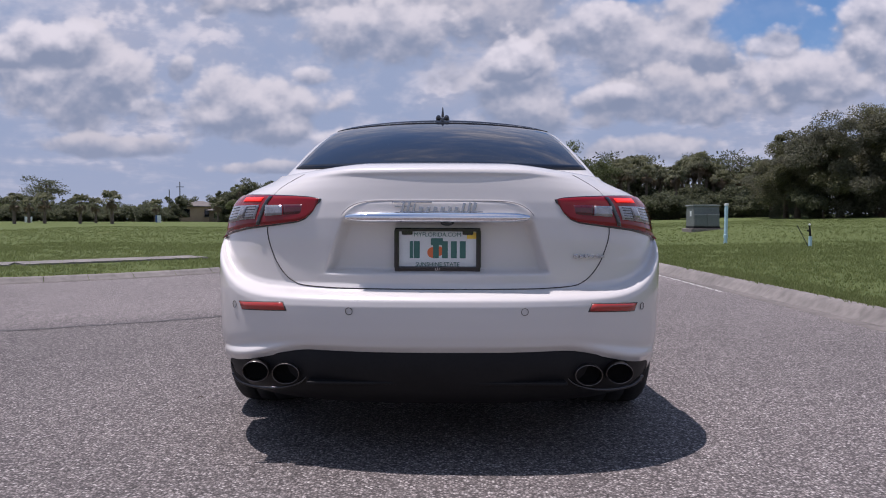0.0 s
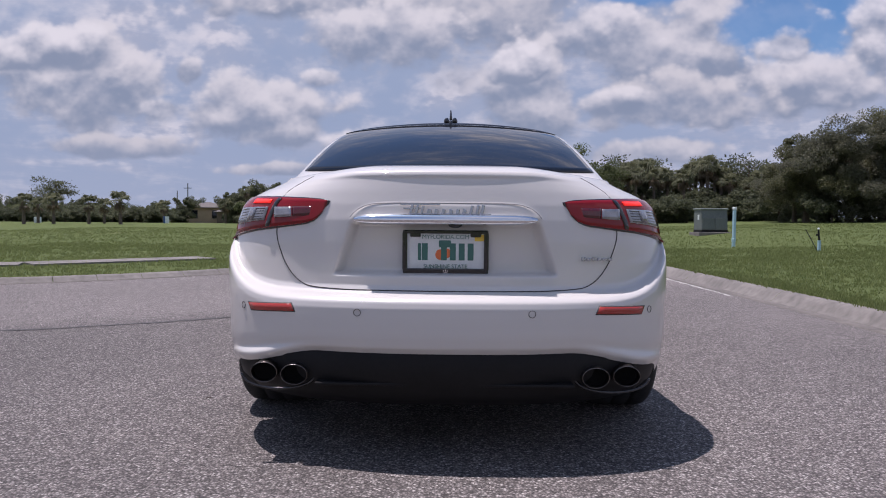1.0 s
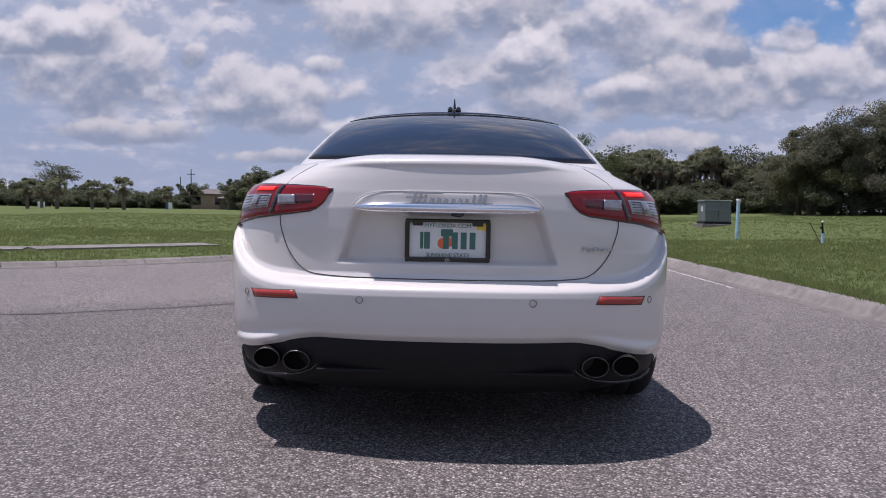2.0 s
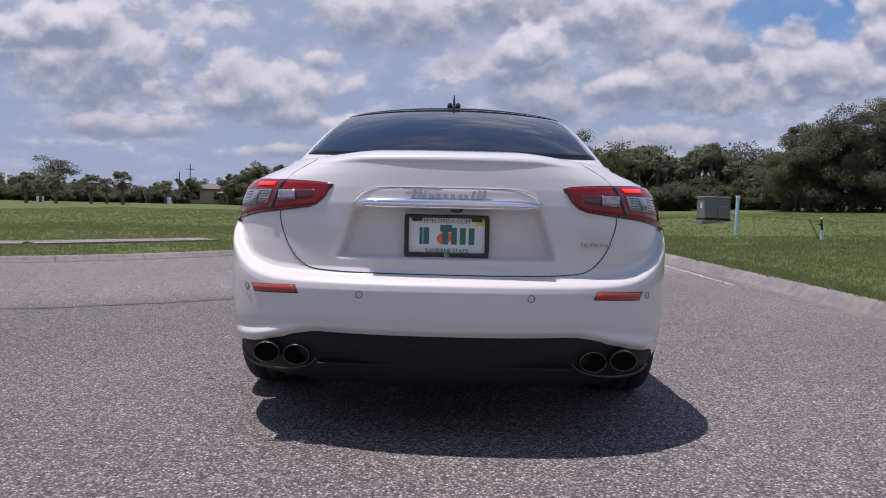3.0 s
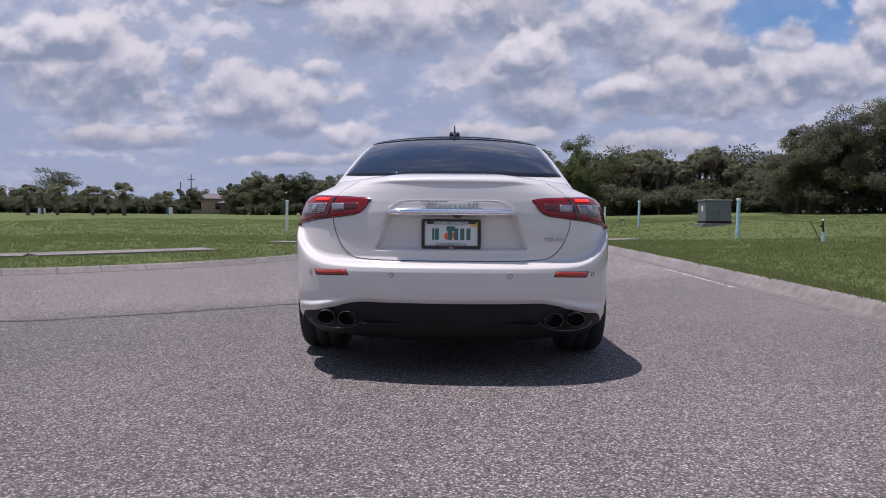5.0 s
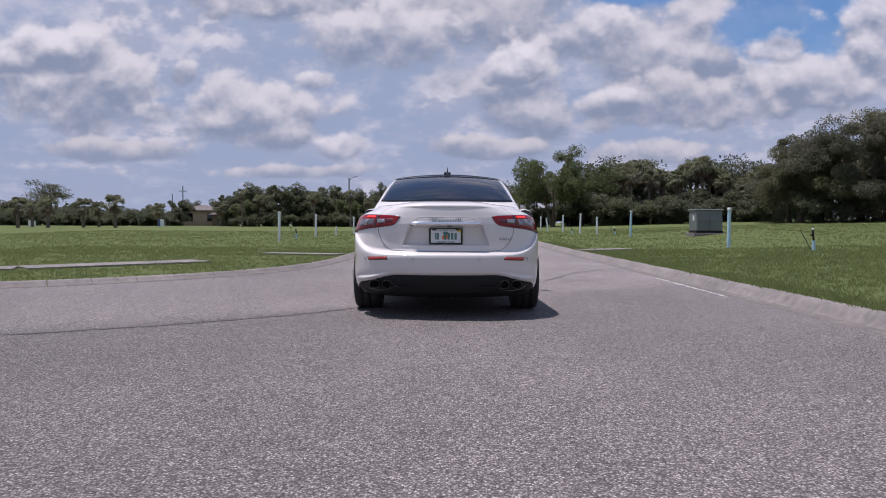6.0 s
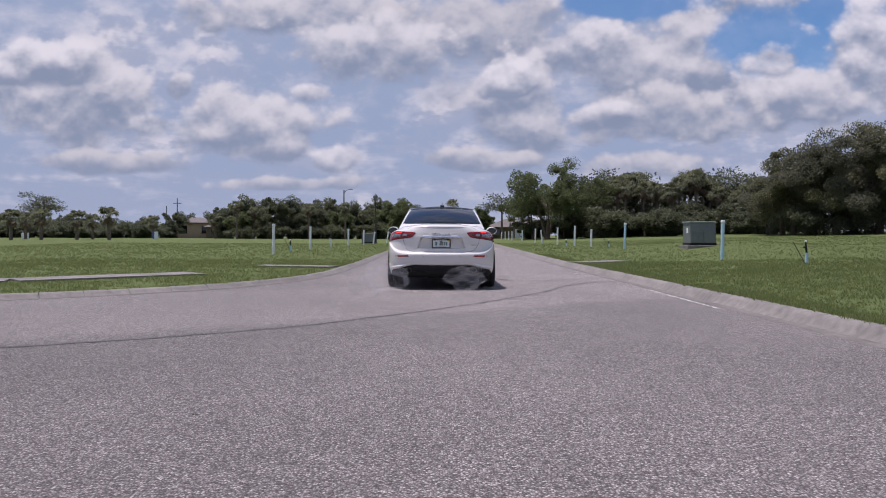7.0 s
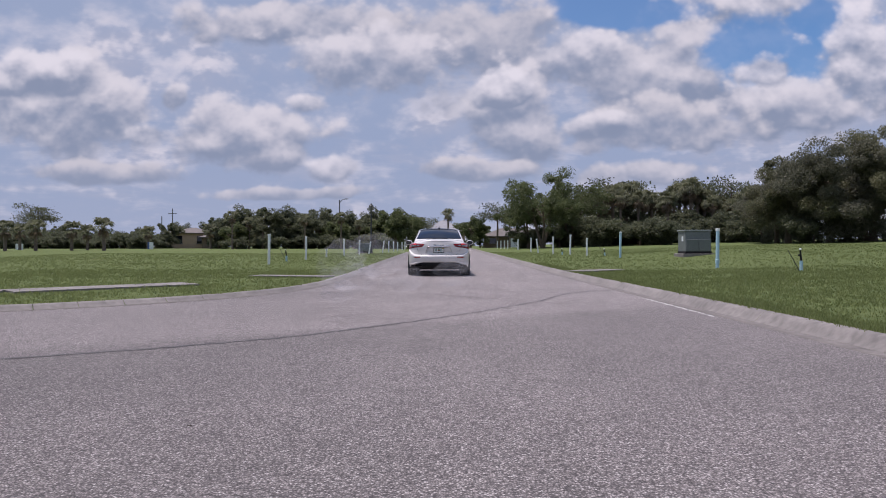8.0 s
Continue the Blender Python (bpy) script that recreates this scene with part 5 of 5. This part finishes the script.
def palm(h, seed, crown=1.5, name="palm_tree", fronds=30, dead=8, label=""):
    rnd = random.Random(seed)
    t = thing(name, label or "cabbage palm with a rough trunk and drooping fans", "palm tree", group="palms")
    bm = bmesh.new()
    tube(bm, [(0, 0, -0.3), (0.03, 0, h * 0.4), (0, 0.03, h * 0.8), (0, 0, h)], [0.20, 0.16, 0.17, 0.12], 10)
    for k in range(16):
        q, z = rnd.uniform(0, 6.28), h * rnd.uniform(0.6, 0.98)
        tube(bm, [(0.12 * math.cos(q), 0.12 * math.sin(q), z), (0.26 * math.cos(q), 0.26 * math.sin(q), z + 0.16)], [0.04, 0.015], 4)
    part("trunk", bm, PALM_BARK, t)
    for kind, count, mat in (("crown", fronds, LEAF_PALM), ("dead_fronds", dead, DEAD_PALM)):
        verts, faces = [], []
        for k in range(count):
            q = rnd.uniform(0, 6.28)
            el = rnd.uniform(-0.35, 1.35) if kind == "crown" else rnd.uniform(-1.3, -0.6)
            L = crown * rnd.uniform(0.75, 1.05) * (0.8 if kind == "dead_fronds" else 1)
            out = Vector((math.cos(q) * math.cos(el), math.sin(q) * math.cos(el), math.sin(el)))
            side = Vector((-math.sin(q), math.cos(q), 0))
            up = side.cross(out) * -1
            base = Vector((0, 0, h - 0.05)) + out * 0.1
            hub = base + out * L * 0.5
            i = len(verts)
            verts += [base + side * 0.015, base - side * 0.015, hub - side * 0.012, hub + side * 0.012]
            faces.append((i, i + 1, i + 2, i + 3))
            for j in range(13):
                an = -1.75 + 3.5 * j / 12
                d = out * math.cos(an) + side * math.sin(an)
                ln = L * (0.62 - 0.10 * abs(an) / 1.75) * rnd.uniform(0.85, 1.1)
                w = d.cross(up).normalized() * 0.055
                m = hub + d * ln * 0.6 + up * 0.05
                e = hub + d * ln + Vector((0, 0, -0.28 * L * rnd.uniform(0.6, 1.3)))
                i = len(verts)
                verts += [hub, m + w, e, m - w]
                faces.append((i, i + 1, i + 2, i + 3))
        part(kind, mesh_of(kind, verts, faces, mat), mat, t, "brown hanging dead fans" if kind == "dead_fronds" else "")
    return t


def umbrella_pine(h, seed):
    """Tall bare trunk with flat layered crown."""
    rnd, g = random.Random(seed), np.random.default_rng(seed)
    t = thing("pine_tree", "tall slash pine with a flat layered crown", "pine tree", group="pines")
    bm = bmesh.new()
    tube(bm, [(0, 0, -0.3), (0.1, 0, h * 0.5), (0, 0, h * 0.9)], [0.24, 0.17, 0.08], 9)
    pts = []
    for k in range(13):
        q, z = rnd.uniform(0, 6.28), h * rnd.uniform(0.62, 0.95)
        L = h * rnd.uniform(0.16, 0.36)
        e = Vector((math.cos(q) * L, math.sin(q) * L, z + 0.06 * h))
        tube(bm, [(0, 0, z - 0.05 * h), e * 0.5 + Vector((0, 0, z * 0.5)), e], [0.06, 0.045, 0.02], 5)
        d = g.normal(size=(150, 3)) * np.array((0.10, 0.10, 0.035)) * h
        pts.append(np.array(e) + d)
    part("trunk", bm, BARK, t)
    part("crown", leaf_mesh("crown", np.concatenate(pts), 0.16, LEAF_DARK, seed), LEAF_DARK, t)
    return t


PLACED = set()


def plant(proto, px, d, s=1.0, rz=0.0, wide=1.0):
    x, y = at_px(px, d)
    m = pose(x, y, lot_z(x, y) - 0.05, 0, 0, rz) @ Matrix.Diagonal((s * wide, s * wide, s, 1))
    if proto not in PLACED:
        PLACED.add(proto)
        proto.matrix_world = m
        return proto
    ob = copy_thing(proto, Matrix())
    ob.matrix_world = m
    return ob


OAK = broadleaf(10.4, 5.0, 80000, 0.080, LEAF_OAK, 11, 0.04, 0.25, "large dark live oak with branches to the ground", name="oak_tree")
OAK2 = broadleaf(9.5, 4.6, 60000, 0.078, LEAF_OLIVE, 12, 0.10, 0.35, "large olive-green oak with an airy top", name="oak_tree")
AIRY = broadleaf(7.6, 3.7, 26000, 0.080, LEAF_MID, 13, 0.16, 0.55, "airy many-stemmed green tree with open crown", 3)
ROUND = broadleaf(5.4, 2.8, 14000, 0.12, LEAF_MID, 14, 0.08, 0.2, "rounded dense green tree by the houses")
DARKT = broadleaf(6.0, 3.0, 14000, 0.125, LEAF_DARK, 15, 0.06, 0.3)
SCRUB = broadleaf(3.4, 2.6, 11000, 0.115, LEAF_DARK, 16, 0.02, 0.25, "dark evergreen scrub at the field's edge", name="bush")
PALMS = [palm(5.6, 21), palm(6.4, 22, 1.6), palm(4.6, 23, 1.4)]
YOUNG = palm(2.5, 24, 1.25, fronds=26, dead=5, label="young cabbage palm in the mown field")
PINE = umbrella_pine(8.0, 31)
R = random.Random(77)
# the great oaks
for proto, px, d, s, rz in ((OAK2, 1395, 64, 0.93, 20), (OAK, 1470, 60, 0.99, 80), (OAK2, 1545, 59, 1.10, 200), (OAK, 1610, 57, 1.02, 10), (OAK, 1375, 66, 0.70, 140), (OAK, 1530, 63, 0.80, 250), (OAK, 1690, 60, 1.0, 300), (DARKT, 1350, 70, 0.80, 30), (SCRUB, 1440, 60, 0.9, 60), (SCRUB, 1520, 60, 0.9, 160)):
    plant(proto, px, d, s, rz)
# palms and pines behind the cabinet
px = 1046
k = 0
while px < 1360:
    d = R.uniform(80, 94)
    top = 330 + 14 * math.sin(px * 0.05) + R.uniform(-10, 12)
    proto = PALMS[k % 3]
    hh = (5.6, 6.4, 4.6)[k % 3] + 1.3
    plant(proto, px, d, (436 - top) / 1207 * d * 0.92 / hh, R.uniform(0, 360))
    if k % 2 == 0:
        plant(DARKT, px + R.uniform(-6, 6), d + 6, R.uniform(0.70, 1.0), R.uniform(0, 360))
    if k % 2 == 1:
        plant(SCRUB, px + R.uniform(-8, 8), d - 4, R.uniform(0.9, 1.25), R.uniform(0, 360), 1.3)
    if k % 4 == 1:
        plant(PINE, px, d + 4, R.uniform(0.85, 1.05), R.uniform(0, 360))
    px += R.uniform(9, 15)
    k += 1
for px in range(1040, 1380, 20):
    plant(SCRUB, px, R.uniform(90, 97), R.uniform(0.9, 1.3), R.uniform(0, 360), 1.4)
plant(AIRY, 960, 80, 1.26, 0)
plant(AIRY, 1012, 83, 1.20, 120)
plant(AIRY, 938, 84, 1.05, 220)
plant(SCRUB, 990, 84, 0.9, 40, 1.3)
plant(SCRUB, 940, 86, 0.8, 90, 1.3)
plant(PINE, 880, 104, 0.80, 40)
plant(PINE, 1046, 92, 0.92, 140)
plant(PALMS[0], 902, 98, 0.78, 10)
plant(SCRUB, 1060, 84, 1.0, 10, 1.2)
# round the end of the road
plant(ROUND, 833, 106, 0.98, 0)
plant(ROUND, 850, 112, 0.80, 90)
plant(PALMS[1], 793, 112, 0.86, 0)
plant(PINE, 741, 118, 0.70, 0)
plant(PINE, 768, 125, 0.66, 70)
for px, d, s in ((700, 96, 1.12), (722, 100, 0.98), (680, 104, 0.95), (745, 112, 0.8)):
    plant(ROUND, px, d, s, R.uniform(0, 360))
# belt beyond the far lots
px = 394
k = 0
while px < 690:
    d = R.uniform(98, 112)
    s = R.uniform(0.78, 1.04) * (0.82 if px < 420 else 1.0)
    plant((DARKT, ROUND, DARKT)[k % 3], px, d, s, R.uniform(0, 360))
    if k % 2:
        plant(PALMS[k % 3], px + R.uniform(-8, 8), d - 6, R.uniform(0.62, 0.85) * (0.85 if px < 420 else 1.0), R.uniform(0, 360))
    plant(SCRUB, px + 6, d - 2, R.uniform(0.55, 0.8), R.uniform(0, 360), 1.3)
    px += R.uniform(13, 20)
    k += 1
px = -60
while px < 284:
    plant((DARKT, ROUND)[k % 2], px, R.uniform(115, 135), R.uniform(0.55, 0.80) * (1.0 if px < 150 or px > 290 else 0.85), R.uniform(0, 360))
    plant(SCRUB, px + 8, R.uniform(105, 118), R.uniform(0.6, 0.95), R.uniform(0, 360), 1.5)
    px += R.uniform(12, 19)
    k += 1
plant(PINE, 68, 118, 0.92, 20)
for px, d, s in ((300, 118, 0.72), (318, 140, 0.8), (388, 104, 0.72), (372, 140, 0.85)):
    plant(DARKT, px, d, s, R.uniform(0, 360))
plant(PINE, 45, 126, 0.72, 80)
for px, d, s in ((9, 74, 1.0), (35, 84, 0.95), (63, 76, 1.05), (127, 78, 1.0), (155, 82, 0.92), (184, 78, 1.13), (373, 100, 1.1), (402, 102, 1.0), (262, 100, 1.0)):
    plant(YOUNG, px, d, s, R.uniform(0, 360))


# ---- grass blades where the lawn comes near ----
def grass_patch(name, boxes, count, seed):
    g = np.random.default_rng(seed)
    V = []
    for (x0, x1, y0, y1), n in zip(boxes, count):
        xs = g.uniform(x0, x1, n)
        ys = y0 + (y1 - y0) * g.uniform(0, 1, n) ** 1.6
        for x, y in zip(xs, ys):
            lx = left_x(y) if y > 5.6 else -60
            if lx + 0.05 * g.random() < x < EDGE_X - 0.06 * g.random() ** 2:
                continue
            if noise.noise((x * 0.9, y * 0.9, 5)) < -0.25 and g.random() < 0.6:
                continue
            z = lot_z(x, y) - 0.01
            h = 0.030 + 0.035 * g.random() + 0.03 * max(noise.noise((x * 0.5, y * 0.5, 9)), 0)
            for _ in range(4):
                q, q2 = g.uniform(0, 6.28), g.uniform(0, 6.28)
                w, ln = 0.007 + y * 0.0003, h * g.uniform(0.6, 1.2)
                bx, by = x + 0.03 * math.cos(q2), y + 0.03 * math.sin(q2)
                ex, ey = bx + 0.5 * ln * math.cos(q2), by + 0.5 * ln * math.sin(q2)
                V.append(((bx - w * math.cos(q), by - w * math.sin(q), z), (bx + w * math.cos(q), by + w * math.sin(q), z), (ex, ey, z + ln)))
    v = np.array(V).reshape(-1, 3)
    me = bpy.data.meshes.new(name)
    me.from_pydata(v.tolist(), [], np.arange(len(v)).reshape(-1, 3).tolist())
    me.materials.append(GRASS)
    tagged(new(name, me), "short mown green grass blades with ragged edge", "grass", kind="stuff")


grass_patch("grass_blades", [(3.80, 13.0, 4.5, 22.0), (3.78, 4.4, 4.5, 30.0), (4.0, 32.0, 16.0, 60.0)], [26000, 5000, 30000], 5)
grass_patch("grass_blades", [(-14.0, -2.9, 7.0, 24.0), (-30.0, -3.0, 18.0, 60.0)], [18000, 26000], 6)


# ---- tyre smoke: thin rigid puffs, driven off behind the spinning wheels ----
def smoke_material():
    m = bpy.data.materials.new("tyre_smoke")
    t = nodes_of(m)
    N, L = t.nodes, t.links
    co, ln, n1 = N.new("ShaderNodeTexCoord"), N.new("ShaderNodeVectorMath"), N.new("ShaderNodeTexNoise")
    ln.operation = "LENGTH"
    L.new(co.outputs["Object"], ln.inputs[0]), L.new(co.outputs["Object"], n1.inputs["Vector"])
    n1.inputs["Scale"].default_value, n1.inputs["Detail"].default_value = 2.6, 2
    mr = N.new("ShaderNodeMapRange")
    for s, v in zip(mr.inputs[1:], (0.15, 0.90, 0.0, SMOKE_DENSITY * 2)):
        s.default_value = v
    L.new(n1.outputs[0], mr.inputs[0])
    di, tr, mx, out = N.new("ShaderNodeBsdfDiffuse"), N.new("ShaderNodeBsdfTransparent"), N.new("ShaderNodeMixShader"), N.new("ShaderNodeOutputMaterial")
    di.inputs[0].default_value = (0.75, 0.76, 0.80, 1)
    L.new(mr.outputs[0], mx.inputs[0]), L.new(tr.outputs[0], mx.inputs[1]), L.new(di.outputs[0], mx.inputs[2]), L.new(mx.outputs[0], out.inputs[0])
    return m


SMOKE_DENSITY = 0.04
SMOKE = smoke_material()


def puff(seed, size):
    """A ragged puff: nested uneven shells, so that it thins towards its rim."""
    g = random.Random(seed)
    bm = bmesh.new()
    for k, f in enumerate((1.0,)):
        r = bmesh.ops.create_icosphere(bm, subdivisions=4, radius=f)
        o = Vector((g.uniform(-10, 10), g.uniform(-10, 10), g.uniform(-10, 10)))
        for v in r["verts"]:
            v.co *= 1 + 0.45 * noise.noise(v.co * 1.6 + o)
            v.co = Vector((v.co.x * size[0], v.co.y * size[1], v.co.z * size[2]))
    ob = part("tyre_smoke", bm, SMOKE, None, "", True)
    return tagged(ob, "thin grey-white puff of tyre smoke drifting over the road", "smoke", "tyre smoke")


# side of the car, seconds of leaving the tyre, half sizes, drift across, along and up in metres a second
PUFFS = [(puff(40 + k, size), s, t0, drift) for k, (s, t0, size, drift) in enumerate((
    (-1, 6.25, (0.20, 0.24, 0.14), (-0.3, 1.2, 0.06)), (1, 6.60, (0.30, 0.30, 0.18), (-0.9, 2.0, 0.10)), (-1, 6.65, (0.36, 0.36, 0.22), (-0.5, 2.0, 0.14)),
    (-1, 6.95, (0.50, 0.45, 0.34), (-1.1, 2.4, 0.40)), (1, 7.00, (0.38, 0.42, 0.24), (-0.4, 2.4, 0.16)), (-1, 7.30, (0.60, 0.50, 0.46), (-1.0, 2.2, 0.70)),
))]


def along(t):
    """The car's tail position along the road at any time."""
    ts, ys = [r[0] for r in DRIVE], [r[2] for r in DRIVE]
    i = max(k for k in range(len(ts)) if ts[k] <= t + 1e-9)
    if i >= len(ts) - 1:
        return ys[-1]
    sl = [(ys[min(k + 1, len(ts) - 1)] - ys[max(k - 1, 0)]) / (ts[min(k + 1, len(ts) - 1)] - ts[max(k - 1, 0)]) for k in range(len(ts))]
    h, q = ts[i + 1] - ts[i], (t - ts[i]) / (ts[i + 1] - ts[i])
    return ((1 + 2 * q) * (1 - q) ** 2 * ys[i] + q * (1 - q) ** 2 * h * sl[i] + q * q * (3 - 2 * q) * ys[i + 1] + q * q * (q - 1) * h * sl[i + 1])


def motions():
    xs, ts = [r[1] for r in DRIVE], [r[0] for r in DRIVE]
    steps = [k * 0.1 for k in range(81)]
    walk(CAR, [(t, pose(float(np.interp(t, ts, xs)), along(t), road_z(along(t)))) for t in steps])
    for wheel in WHEELS:
        at = wheel.matrix_basis.translation.copy()
        rows = []
        for k in range(241):
            t = k / 30
            rows.append((t, pose(at.x, at.y, at.z, -math.degrees((along(t) - along(0)) / TYRE_R))))
        walk(wheel, rows)

    # each puff is carried within the car until its tyre throws it out, then it slows in the air and drifts
    for n, (ob, side, t0, (vx, vy, vz)) in enumerate(PUFFS):
        rows = []
        for k in range(81):
            t = k * 0.1
            hold = Vector((float(np.interp(min(t, t0), ts, xs)), along(min(t, t0)) + 1.9 + 0.12 * n, road_z(along(min(t, t0))) + 0.66))
            q = max(t - t0, 0.0)
            out = Vector((float(np.interp(t0, ts, xs)) + side * 0.72, along(t0) + AXLE_R - 0.25, road_z(along(t0)) + 0.22))
            e = (1 - math.exp(-2.5 * q)) / 2.5
            free = out + Vector((vx * q, vy * e * 1.4, vz * q))
            p = hold.lerp(free, smooth(0.0, 0.2, q))
            rows.append((t, pose(p.x, p.y, p.z, 0, 0, 12 * q * side)))
        walk(ob, rows)


motions()
